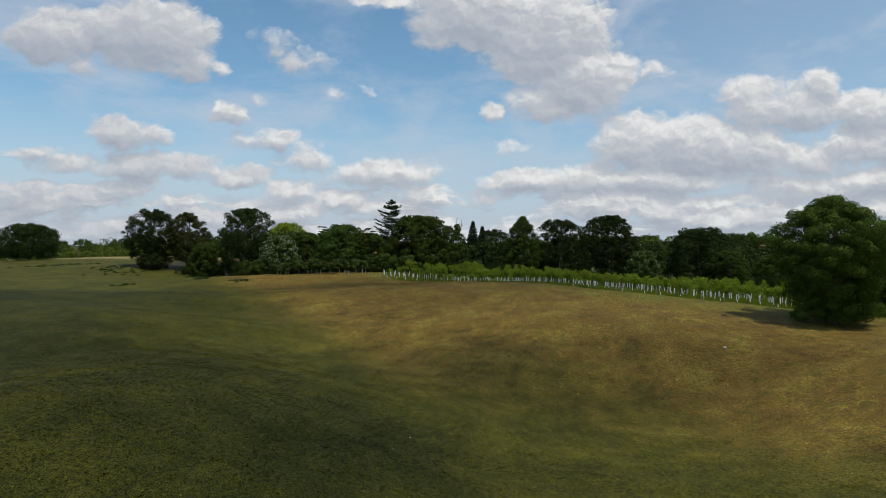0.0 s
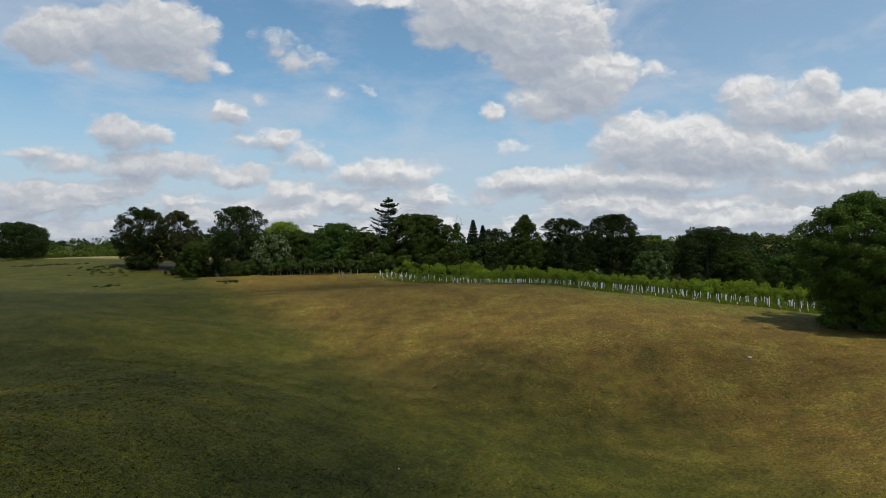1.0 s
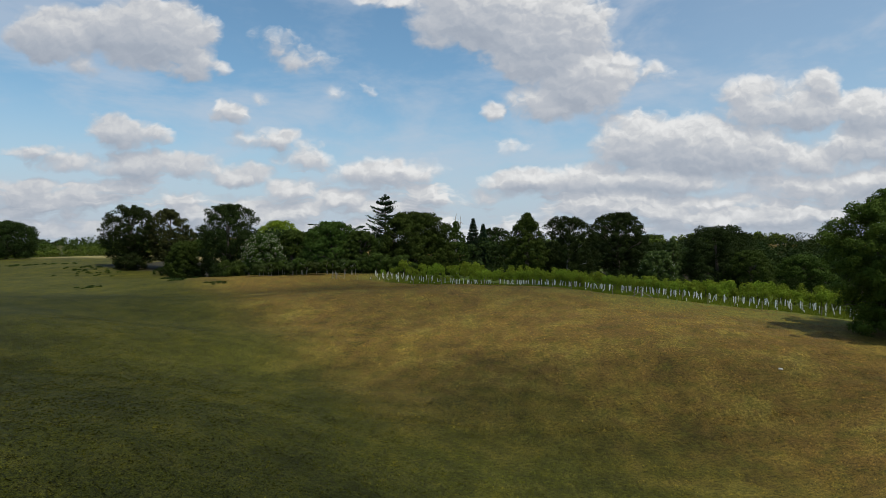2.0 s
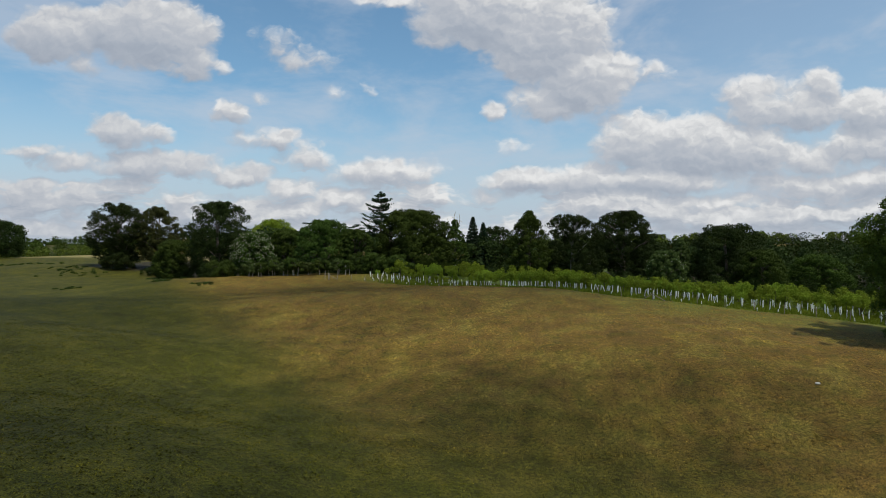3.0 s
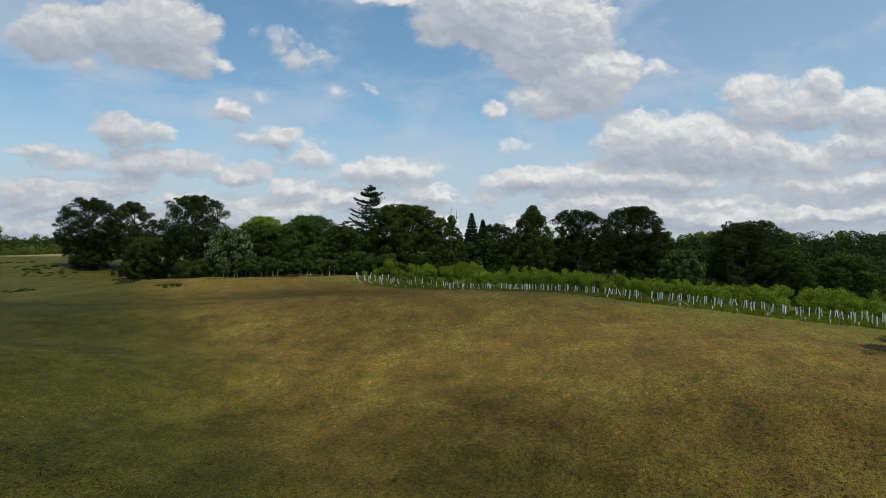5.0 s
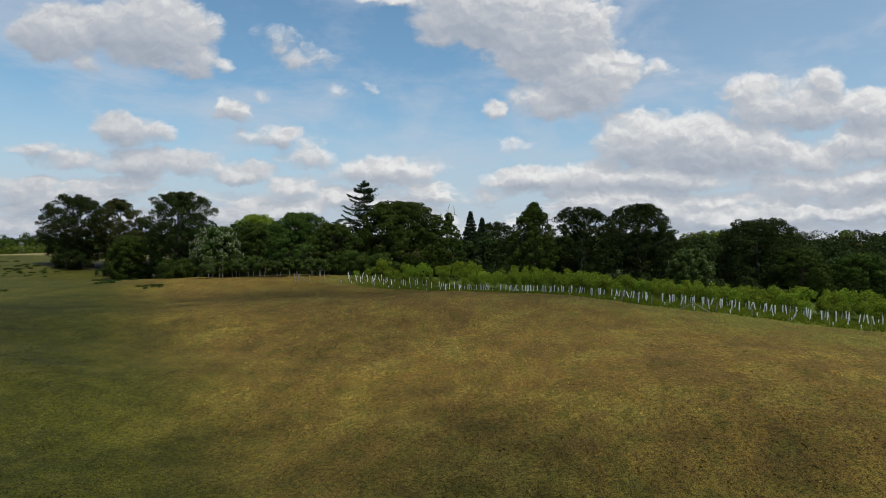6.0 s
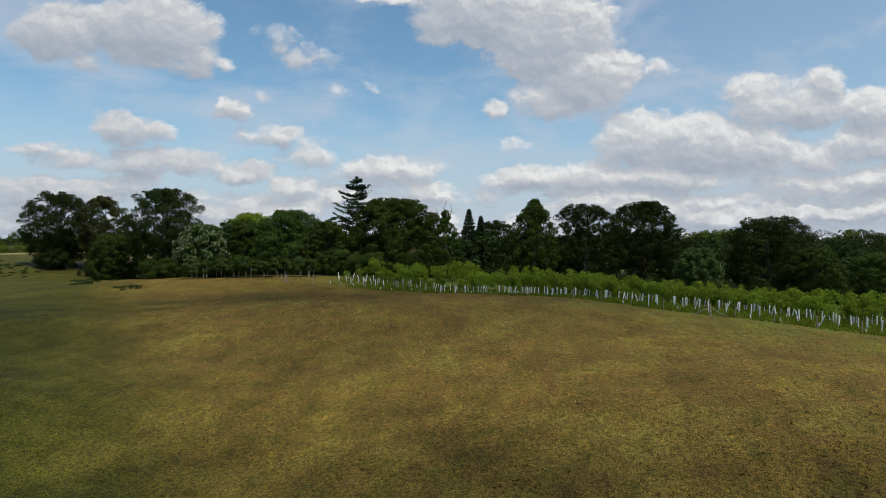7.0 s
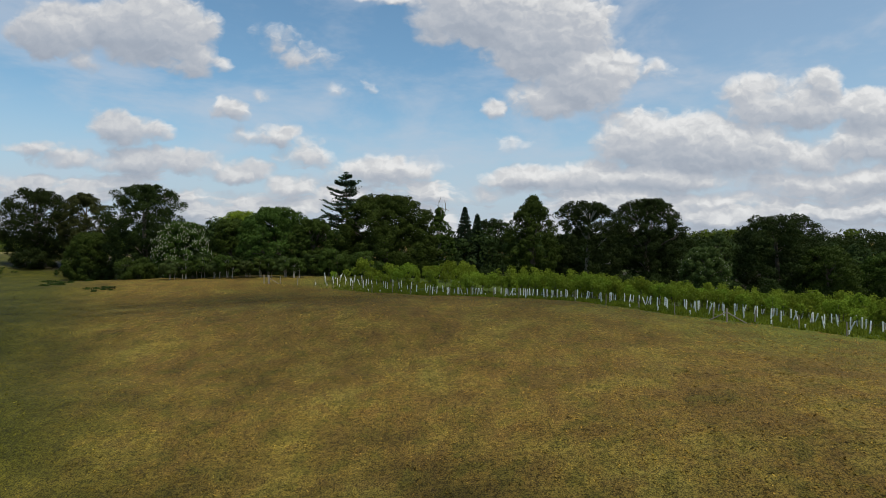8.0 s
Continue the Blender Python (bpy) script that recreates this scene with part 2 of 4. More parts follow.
def grass_material(name="pasture_grass", standing=False):
    """The sward: soil-level turf, or the tufts that stand in it."""
    m, n = material(name)
    pos = n.add("ShaderNodeNewGeometry").outputs["Position"]
    x, y, z = n.split(pos)
    flat = n.combine(x, y, 0.0)
    big = n.noise(flat, 0.035, 4.0, 0.55, flat=True)
    mid = n.noise(flat, 0.16, 5.0, 0.62, flat=True)
    patch = n.noise(n.vec("ADD", flat, (31.0, 7.0, 0)), 0.55, 5.0, 0.65, flat=True)
    tuft = n.noise(flat, 3.4, 5.0, 0.75, flat=True)
    blade = n.noise(flat, 11.0, 4.0, 0.7, flat=True)
    # dry, grazed knoll against the greener hollow
    across = n.math("ADD", x, y)
    dry = n.math("ADD", across, n.math("ADD", n.math("MULTIPLY_ADD", big, 46.0, -23.0), n.math("MULTIPLY_ADD", mid, 34.0, -17.0)))
    dry = n.smooth(dry, 52.0, 92.0)
    # the meadow beyond, west of the knoll
    dry = n.math("MULTIPLY", dry, n.smooth(n.math("MULTIPLY_ADD", y, 0.55, x), 17.0, 38.0))
    green = n.ramp(mid, [(0.28, (0.035, 0.037, 0.003)), (0.5, (0.051, 0.053, 0.004)), (0.72, (0.078, 0.074, 0.007))])
    straw = n.ramp(mid, [(0.28, (0.098, 0.063, 0.013)), (0.47, (0.140, 0.091, 0.018)), (0.60, (0.156, 0.111, 0.021)), (0.75, (0.184, 0.142, 0.028))])
    colour = n.mix(dry, green, straw)
    # moss-green and bleached patches
    colour = n.mix(n.smooth(patch, 0.50, 0.66, 0.0, 0.55), colour, (0.076, 0.070, 0.010))
    colour = n.mix(n.math("MULTIPLY", dry, n.smooth(patch, 0.34, 0.50, 0.55, 0.0)), colour, (0.112, 0.066, 0.017))
    # greener sward near the young trees
    verge = n.add("ShaderNodeAttribute")
    verge.attribute_name = "verge"
    near_trees = n.math("MULTIPLY", verge.outputs["Fac"], n.smooth(mid, 0.36, 0.56, 0.35, 1.0))
    colour = n.mix(n.math("MULTIPLY", near_trees, 0.92), colour, (0.098, 0.115, 0.014))
    # lush uncut strip behind the posts
    strip = n.add("ShaderNodeAttribute")
    strip.attribute_name = "uncut"
    edge = strip.outputs["Fac"]
    colour = n.mix(edge, colour, n.ramp(tuft, [(0.3, (0.038, 0.060, 0.007)), (0.7, (0.086, 0.116, 0.015))]))
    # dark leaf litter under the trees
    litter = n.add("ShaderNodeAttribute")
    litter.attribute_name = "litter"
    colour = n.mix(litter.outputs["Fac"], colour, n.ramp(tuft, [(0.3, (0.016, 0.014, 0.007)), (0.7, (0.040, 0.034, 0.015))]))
    # bleached hay along the far meadow
    hay = n.math("MULTIPLY", n.smooth(n.math("MULTIPLY_ADD", x, 0.10, y), 226.0, 242.0), n.smooth(y, 320.0, 345.0, 1.0, 0.0))
    colour = n.mix(n.math("MULTIPLY", hay, n.smooth(x, -80.0, -60.0, 0.85, 0.0)), colour, (0.270, 0.230, 0.095))
    grain = n.math("MULTIPLY_ADD", tuft, 0.75, n.math("MULTIPLY", blade, 1.15))
    colour = n.mix(1.0, colour, n.ramp(n.math("MULTIPLY", grain, 0.55), [(0.43, (0.31, 0.32, 0.295)), (0.515, (0.84, 0.84, 0.83)), (0.60, (1.54, 1.49, 1.36))]), "MULTIPLY")
    mottle = n.math("ADD", n.math("MULTIPLY", n.noise(n.vec("MULTIPLY", flat, (1.0, 0.7, 1)), 1.0, 4.0, 0.6, flat=True), 0.55), n.math("MULTIPLY", n.noise(n.vec("ADD", flat, (9.0, 40.0, 0)), 0.24, 4.0, 0.6, flat=True), 0.45))
    colour = n.mix(1.0, colour, n.ramp(mottle, [(0.36, (0.80, 0.81, 0.80)), (0.50, (1.0, 1.0, 1.0)), (0.62, (1.18, 1.16, 1.12))]), "MULTIPLY")
    if standing:
        own = n.add("ShaderNodeNewGeometry").outputs["Random Per Island"]
        colour = n.mix(1.0, colour, n.ramp(own, [(0.0, (0.50, 0.55, 0.50)), (0.4, (1.2, 1.2, 1.15)), (0.8, (1.9, 1.85, 1.8)), (1.0, (2.7, 2.5, 2.4))]), "MULTIPLY")
        tr = n.add("ShaderNodeBsdfTranslucent")
        n.link(colour, tr.inputs[0])
        mx = n.add("ShaderNodeMixShader")
        mx.inputs[0].default_value = 0.15
        # soft blades share the light of the sward they stand in
        up = n.vec("NORMALIZE", n.vec("ADD", n.vec("SCALE", n.add("ShaderNodeNewGeometry").outputs["Normal"], 0.25), (0, 0, 1)))
        n.link(principled(n, colour, 0.75, up, 0.15), mx.inputs[1])
        n.link(tr.outputs[0], mx.inputs[2])
        finish(n, mx.outputs[0])
        return m
    bump = n.add("ShaderNodeBump")
    bump.inputs["Strength"].default_value, bump.inputs["Distance"].default_value = 0.6, 0.06
    n.link(grain, bump.inputs["Height"])
    finish(n, principled(n, colour, 0.85, bump.outputs[0], 0.15))
    return m


def leaf_material(name, dark, light, through_light=0.16):
    """Leaves: each spray has its own shade, each tree its own cast."""
    m, n = material(name)
    isle = n.add("ShaderNodeNewGeometry").outputs["Random Per Island"]
    own = n.add("ShaderNodeObjectInfo").outputs["Random"]
    pos = n.add("ShaderNodeNewGeometry").outputs["Position"]
    mass = n.noise(pos, 0.45, 3.0, 0.6)
    f = n.math("ADD", n.math("MULTIPLY", isle, 0.5), n.math("MULTIPLY_ADD", mass, 1.1, -0.3), clamp=True)
    colour = n.mix(f, dark, light)
    hue = n.add("ShaderNodeHueSaturation")
    n.put(hue.inputs["Hue"], n.math("MULTIPLY_ADD", own, 0.03, 0.485))
    n.put(hue.inputs["Value"], n.math("MULTIPLY_ADD", own, 0.46, 0.76))
    n.link(colour, hue.inputs["Color"])
    a = principled(n, hue.outputs[0], 0.75, None, 0.06)
    tr = n.add("ShaderNodeBsdfTranslucent")
    n.link(n.mix(0.35, hue.outputs[0], (0.10, 0.14, 0.02)), tr.inputs[0])
    mx = n.add("ShaderNodeMixShader")
    mx.inputs[0].default_value = through_light
    n.link(a, mx.inputs[1])
    n.link(tr.outputs[0], mx.inputs[2])
    finish(n, mx.outputs[0])
    return m


def bark_material(name, dark, light, scale=3.0):
    m, n = material(name)
    pos = n.add("ShaderNodeTexCoord").outputs["Object"]
    stretched = n.vec("MULTIPLY", pos, (1, 1, 0.22))
    f = n.noise(stretched, scale * 2, 6.0, 0.65)
    g = n.noise(pos, scale * 0.35, 3.0)
    colour = n.mix(n.math("MULTIPLY_ADD", g, 0.5, n.math("MULTIPLY", f, 0.6), clamp=True), dark, light)
    b = n.add("ShaderNodeBump")
    b.inputs["Strength"].default_value, b.inputs["Distance"].default_value = 0.8, 0.06
    n.link(f, b.inputs["Height"])
    finish(n, principled(n, colour, 0.85, b.outputs[0], 0.2))
    return m


def plain_material(name, dark, light, scale=6.0, rough=0.5, through_light=0.0):
    m, n = material(name)
    pos = n.add("ShaderNodeTexCoord").outputs["Object"]
    own = n.add("ShaderNodeObjectInfo").outputs["Random"]
    f = n.noise(n.vec("MULTIPLY", pos, (1, 1, 0.4)), scale, 5.0, 0.6)
    colour = n.mix(n.math("MULTIPLY_ADD", own, 0.4, n.math("MULTIPLY", f, 0.7), clamp=True), dark, light)
    a = principled(n, colour, rough, None, 0.3)
    if through_light:
        tr = n.add("ShaderNodeBsdfTranslucent")
        n.link(colour, tr.inputs[0])
        mx = n.add("ShaderNodeMixShader")
        mx.inputs[0].default_value = through_light
        n.link(a, mx.inputs[1])
        n.link(tr.outputs[0], mx.inputs[2])
        a = mx.outputs[0]
    finish(n, a)
    return m


GRASS = grass_material()
TUFT = grass_material("pasture_tufts", True)
OAK_LEAF = leaf_material("oak_leaves", (0.016, 0.029, 0.005), (0.060, 0.088, 0.013))
GREAT_LEAF = leaf_material("great_oak_leaves", (0.022, 0.038, 0.006), (0.082, 0.115, 0.016))
DARK_LEAF = leaf_material("dark_leaves", (0.010, 0.018, 0.005), (0.031, 0.048, 0.010))
MID_LEAF = leaf_material("lime_leaves", (0.020, 0.036, 0.006), (0.060, 0.092, 0.015))
FRESH_LEAF = leaf_material("fresh_leaves", (0.082, 0.128, 0.009), (0.285, 0.362, 0.036), 0.42)
GREY_LEAF = leaf_material("willow_leaves", (0.028, 0.043, 0.011), (0.078, 0.104, 0.028))
RUSSET_LEAF = leaf_material("russet_leaves", (0.022, 0.026, 0.009), (0.064, 0.068, 0.018))
NEEDLE = leaf_material("pine_needles", (0.011, 0.023, 0.012), (0.034, 0.056, 0.024), 0.08)
# woodland green with cloud shade and wood shade put into its colour
SHADED_WOOD_LEAF = leaf_material("shaded_woodland_leaves", (0.010, 0.018, 0.005), (0.034, 0.050, 0.011))
FAR_LEAF = leaf_material("hedgerow_leaves", (0.044, 0.076, 0.010), (0.140, 0.190, 0.030))
BLOSSOM = plain_material("chestnut_blossom", (0.36, 0.35, 0.25), (0.60, 0.58, 0.46), 3.0, 0.7, 0.2)
BARK = bark_material("oak_bark", (0.035, 0.028, 0.022), (0.16, 0.13, 0.10))
PALE_BARK = bark_material("dead_wood", (0.20, 0.18, 0.15), (0.46, 0.42, 0.36))
PINE_BARK = bark_material("pine_bark", (0.05, 0.032, 0.022), (0.20, 0.12, 0.075))
TUBE = plain_material("tree_shelter_plastic", (0.80, 0.82, 0.76), (0.93, 0.94, 0.90), 5.0, 0.4, 0.3)
POST_WOOD = plain_material("weathered_post_wood", (0.12, 0.10, 0.075), (0.30, 0.26, 0.20), 9.0, 0.8)
STONE = plain_material("pale_stone", (0.38, 0.36, 0.31), (0.62, 0.60, 0.54), 7.0, 0.85)


# ---------- mesh helpers ----------
def leaf_mesh(name, verts, mat, count=3):
    """A mesh of separate faces with count corners each, from an array of corners."""
    nv = len(verts)
    me = bpy.data.meshes.new(name)
    me.vertices.add(nv)
    me.vertices.foreach_set("co", np.asarray(verts, np.float32).ravel())
    me.loops.add(nv)
    me.loops.foreach_set("vertex_index", np.arange(nv, dtype=np.int32))
    me.polygons.add(nv // count)
    me.polygons.foreach_set("loop_start", np.arange(0, nv, count, dtype=np.int32))
    me.update(calc_edges=True)
    me.materials.append(mat)
    return me


def unit(v):
    return v / np.maximum(np.linalg.norm(v, axis=-1, keepdims=True), 1e-9)


def sprays(rng, centres, normals, sizes):
    """Corners of leaf sprays: small pointed blades, each a little different."""
    k = len(centres)
    normals = unit(normals)
    t = unit(np.cross(normals, rng.normal(size=(k, 3))))
    b = np.cross(normals, t)
    s = sizes[:, None]
    w = rng.uniform(0.5, 0.9, (k, 1))
    a1 = centres + t * s + normals * s * rng.uniform(-0.25, 0.1, (k, 1))
    a2 = centres + b * s * w - t * s * rng.uniform(0.3, 0.9, (k, 1))
    a3 = centres - b * s * w - t * s * rng.uniform(0.3, 0.9, (k, 1)) + normals * s * rng.uniform(-0.2, 0.1, (k, 1))
    return np.stack([a1, a2, a3], 1).reshape(-1, 3)


class Tubes:
    """Tapered limbs gathered into one mesh."""

    def __init__(self, sides=7):
        self.verts, self.faces, self.sides = [], [], sides

    def limb(self, points, radii):
        pts, start, n = [Vector(p) for p in points], len(self.verts), self.sides
        for i, (p, r) in enumerate(zip(pts, radii)):
            d = (pts[min(i + 1, len(pts) - 1)] - pts[max(i - 1, 0)]).normalized()
            side = d.cross(Vector((0.31, 0.95, 0.07))).normalized()
            up = d.cross(side)
            for j in range(n):
                a = math.tau * j / n
                self.verts.append(p + (side * math.cos(a) + up * math.sin(a)) * r)
        for i in range(len(pts) - 1):
            for j in range(n):
                a, b = start + i * n + j, start + i * n + (j + 1) % n
                self.faces.append((a, b, b + n, a + n))
        self.faces.append(tuple(start + (len(pts) - 1) * n + j for j in range(n)))

    def mesh(self, name, mat):
        me = bpy.data.meshes.new(name)
        me.from_pydata([tuple(v) for v in self.verts], [], self.faces)
        me.materials.append(mat)
        for p in me.polygons:
            p.use_smooth = True
        return me


def child(name, mesh, parent, label=""):
    ob = new(name, mesh)
    ob.parent = parent
    return tagged(ob, label)


def thing(name, x, y, label, category, group="", z=None, turn=0.0):
    ob = new(name)
    ob.empty_display_size = 0.2
    ob.matrix_basis = pose(x, y, float(ground_z(x, y)) if z is None else z, 0, 0, turn)
    return tagged(ob, label, category, group)


def profile(kind, t):
    """Crown half width from foot (0) to top (1) of the crown."""
    if kind == "oak":
        return np.sqrt(np.clip(1 - ((t - 0.47) / 0.565) ** 2, 0.02, 1))
    if kind == "great":
        return np.interp(t, (0.0, 0.24, 0.35, 0.50, 0.61, 0.69, 0.75, 0.83, 0.92, 1.0), (0.60, 0.60, 0.68, 0.86, 0.96, 1.0, 0.82, 0.56, 0.36, 0.14))
    if kind == "fan":
        return np.interp(t, (0.0, 0.2, 0.42, 0.60, 0.78, 0.91, 1.0), (0.62, 0.76, 0.95, 1.0, 0.80, 0.54, 0.22))
    if kind == "dome":
        return np.sqrt(np.clip(1 - (np.clip(t - 0.30, 0, 1) / 0.72) ** 2, 0, 1)) * (0.82 + 0.18 * np.clip(t / 0.3, 0, 1))
    if kind == "tall":
        return np.sin(np.pi * np.clip(t * 0.9 + 0.1, 0, 1)) ** 0.7 * (1 - 0.35 * t)
    if kind == "cedar":
        return np.interp(t, (0.0, 0.5, 0.85, 1.0), (0.7, 1.0, 0.95, 0.75))
    return np.sqrt(np.clip(1 - (2 * t - 0.85) ** 2 / 1.45, 0, 1))          # bush


def crown_points(rng, kind, h, r, foot, lobes, leaves, lobe_size=0.30, open_top=0.0, squash=0.72):
    """Leaf places and facings on many overlapping lobes, and the lobes' centres."""
    t = ((np.arange(lobes) + rng.uniform(0, 1, lobes)) / lobes) ** 0.95
    ang = np.arange(lobes) * 2.39996 + rng.normal(0, 0.35, lobes)
    rl = r * lobe_size * rng.uniform(0.6, 1.2, lobes)
    rl = np.minimum(rl, h * (1 - foot) * 0.24)
    swell = rng.uniform(0, 6, 3)
    wide = profile(kind, t) * r * (1 + 0.10 * np.sin(ang * 3 + swell[0]) + 0.07 * np.sin(ang * 2 + t * 7 + swell[1]) + rng.normal(0, {"dome": 0.04, "great": 0.13, "fan": 0.10}.get(kind, 0.10), lobes))
    if kind == "great":
        wide = wide * (1 + 0.12 * np.sin(ang * 5 + t * 16 + swell[2]) * np.sin(t * 21 + swell[0]))      # uneven boughs
    inner = rng.uniform(0, 1, lobes) < 0.32
    rho = np.maximum(wide - rl * 0.7, 0) * np.where(inner, rng.uniform(0.2, 0.7, lobes), rng.uniform(0.86, 1.0, lobes))
    z = h * foot + t * h * (1 - foot)
    z = np.clip(z, h * foot + rl * squash * 0.6, h - rl * squash * (0.9 + 2.6 * rng.uniform(0, 1, lobes) ** 1.5))
    c = np.stack([np.cos(ang) * rho, np.sin(ang) * rho, z], 1)
    if open_top:
        keep = (t < 0.55) | (rng.uniform(0, 1, lobes) > open_top)
        c, rl = c[keep], rl[keep]
    area = rl ** 2
    pick = rng.choice(len(c), leaves, p=area / area.sum())
    d = unit(rng.normal(size=(leaves, 3)) + np.array([0, 0, 0.25]) + 0.35 * unit(c[pick] - np.array([0, 0, h * (foot + 1) / 2])))
    ripple = 1 + 0.16 * np.sin(d[:, :1] * 7 + pick[:, None]) * np.sin(d[:, 1:2] * 6 + 2.0 * pick[:, None])
    spread = 1.06 - 0.45 * rng.uniform(0, 1, (leaves, 1)) ** 1.4
    p = c[pick] + d * rl[pick][:, None] * spread * ripple * np.array([1, 1, squash])
    return p, unit(d + 0.38 * rng.normal(size=(leaves, 3))), c, rl


def limb_path(rng, a, b, sag=0.10, steps=5):
    a, b = np.array(a, float), np.array(b, float)
    length = np.linalg.norm(b - a)
    bend = rng.normal(size=3) * length * 0.07
    return [a + (b - a) * f + bend * math.sin(math.pi * f) + np.array([0, 0, sag * length * math.sin(math.pi * f)]) for f in np.linspace(0, 1, steps)]


def broadleaf(name, x, y, h, r, label, kind="oak", foot=0.10, lobes=70, leaves=9000, size=0.40, leaf=None, bark=None,
              limbs=16, seed=1, open_top=0.0, lobe_size=0.30, trunk_r=None, stems=1, blossom=0, squash=0.72, group="", category="tree", dead=0):
    """A broadleaved tree or bush: trunk with limbs, and a crown of many leaf sprays."""
    rng = np.random.default_rng(seed)
    top = thing(name, x, y, label, category, group)
    if h > 6 and kind != "cedar":
        lobes, lobe_size = int(lobes * 4.2), lobe_size * 0.54      # many small clumps on a big crown
    leaves, size = int(leaves * (4.4 if kind == "dome" else 3.6)), size * 0.50
    p, nrm, c, rl = crown_points(rng, kind, h, r, foot, lobes, leaves, lobe_size, open_top, squash)
    p[:, 2] = np.maximum(p[:, 2], 0.05)
    tr = trunk_r or 0.032 * h
    wood = Tubes(7)
    for s in range(stems):
        off = rng.normal(size=2) * (0.0 if stems == 1 else r * 0.22)
        lean = rng.normal(size=2) * 0.05 * h
        line = [(off[0], off[1], -0.3), (off[0], off[1], 0.35), (off[0] + lean[0] * 0.3, off[1] + lean[1] * 0.3, h * 0.30),
                (off[0] + lean[0] * 0.7, off[1] + lean[1] * 0.7, h * 0.58), (off[0] + lean[0], off[1] + lean[1], h * 0.86)]
        f = 1.0 if stems == 1 else 0.5
        wood.limb(line, [tr * 1.5 * f, tr * f, tr * 0.8 * f, tr * 0.45 * f, tr * 0.1 * f])
        order = rng.permutation(len(c))[:limbs]
        for i in order:
            z0 = min(max(c[i][2] * rng.uniform(0.45, 0.75), h * 0.10), h * 0.7)
            wood.limb(limb_path(rng, (off[0] + lean[0] * z0 / h, off[1] + lean[1] * z0 / h, z0), c[i]), [tr * 0.42 * f, tr * 0.3 * f, tr * 0.22 * f, tr * 0.13 * f, tr * 0.04])
            for q in range(2):
                tip = c[i] + unit(rng.normal(size=3) + np.array([0, 0, 0.4])) * rl[i] * 0.95
                wood.limb(limb_path(rng, c[i] * 0.75 + np.array([0, 0, z0]) * 0.25, tip, 0.03, 4), [tr * 0.16, tr * 0.11, tr * 0.07, tr * 0.03])
    for i in range(dead):
        # bare dead branches above the leaves
        ang = rng.uniform(0, math.tau)
        base = np.array([0, 0, h * rng.uniform(0.55, 0.8)])
        tip = np.array([math.cos(ang) * r * 0.5 - r * 0.2, math.sin(ang) * r * 0.4, h * rng.uniform(0.98, 1.12)])
        line = limb_path(rng, base, tip, 0.02, 6)
        wood.limb(line, [0.16, 0.13, 0.10, 0.075, 0.05, 0.02])
        for q in (2, 3, 4):
            side = line[q] + unit(rng.normal(size=3) + np.array([0, 0, 0.8])) * rng.uniform(0.8, 1.7)
            wood.limb(limb_path(rng, line[q], side, 0.05, 4), [0.07, 0.05, 0.035, 0.015])
    child("trunk", wood.mesh("trunk", bark or BARK), top)
    sz = size * rng.uniform(0.55, 1.25, len(p))
    child("crown", leaf_mesh("crown", sprays(rng, p, nrm, sz), leaf or OAK_LEAF), top)
    if blossom:
        # upright flower spikes on the outer sprays
        out = np.argsort(-(np.linalg.norm(p[:, :2], axis=1) + p[:, 2] * 0.35 + rng.normal(size=len(p)) * r * 0.30))[: blossom * 3]
        out = rng.choice(out, blossom, replace=False)
        q = p[out] + nrm[out] * 0.12
        base = []
        for a in range(3):
            w = 0.08
            e = np.array([math.cos(a * 1.05), math.sin(a * 1.05), 0]) * w
            ht = rng.uniform(0.14, 0.24, (blossom, 1)) * np.array([0, 0, 1.0])
            base.append(np.stack([q - e, q + e, q + e * 0.3 + ht, q - e * 0.3 + ht], 1).reshape(-1, 3))
        child("blossom", leaf_mesh("blossom", np.concatenate(base), BLOSSOM, 4), top, "cream upright flower spikes")
    return top


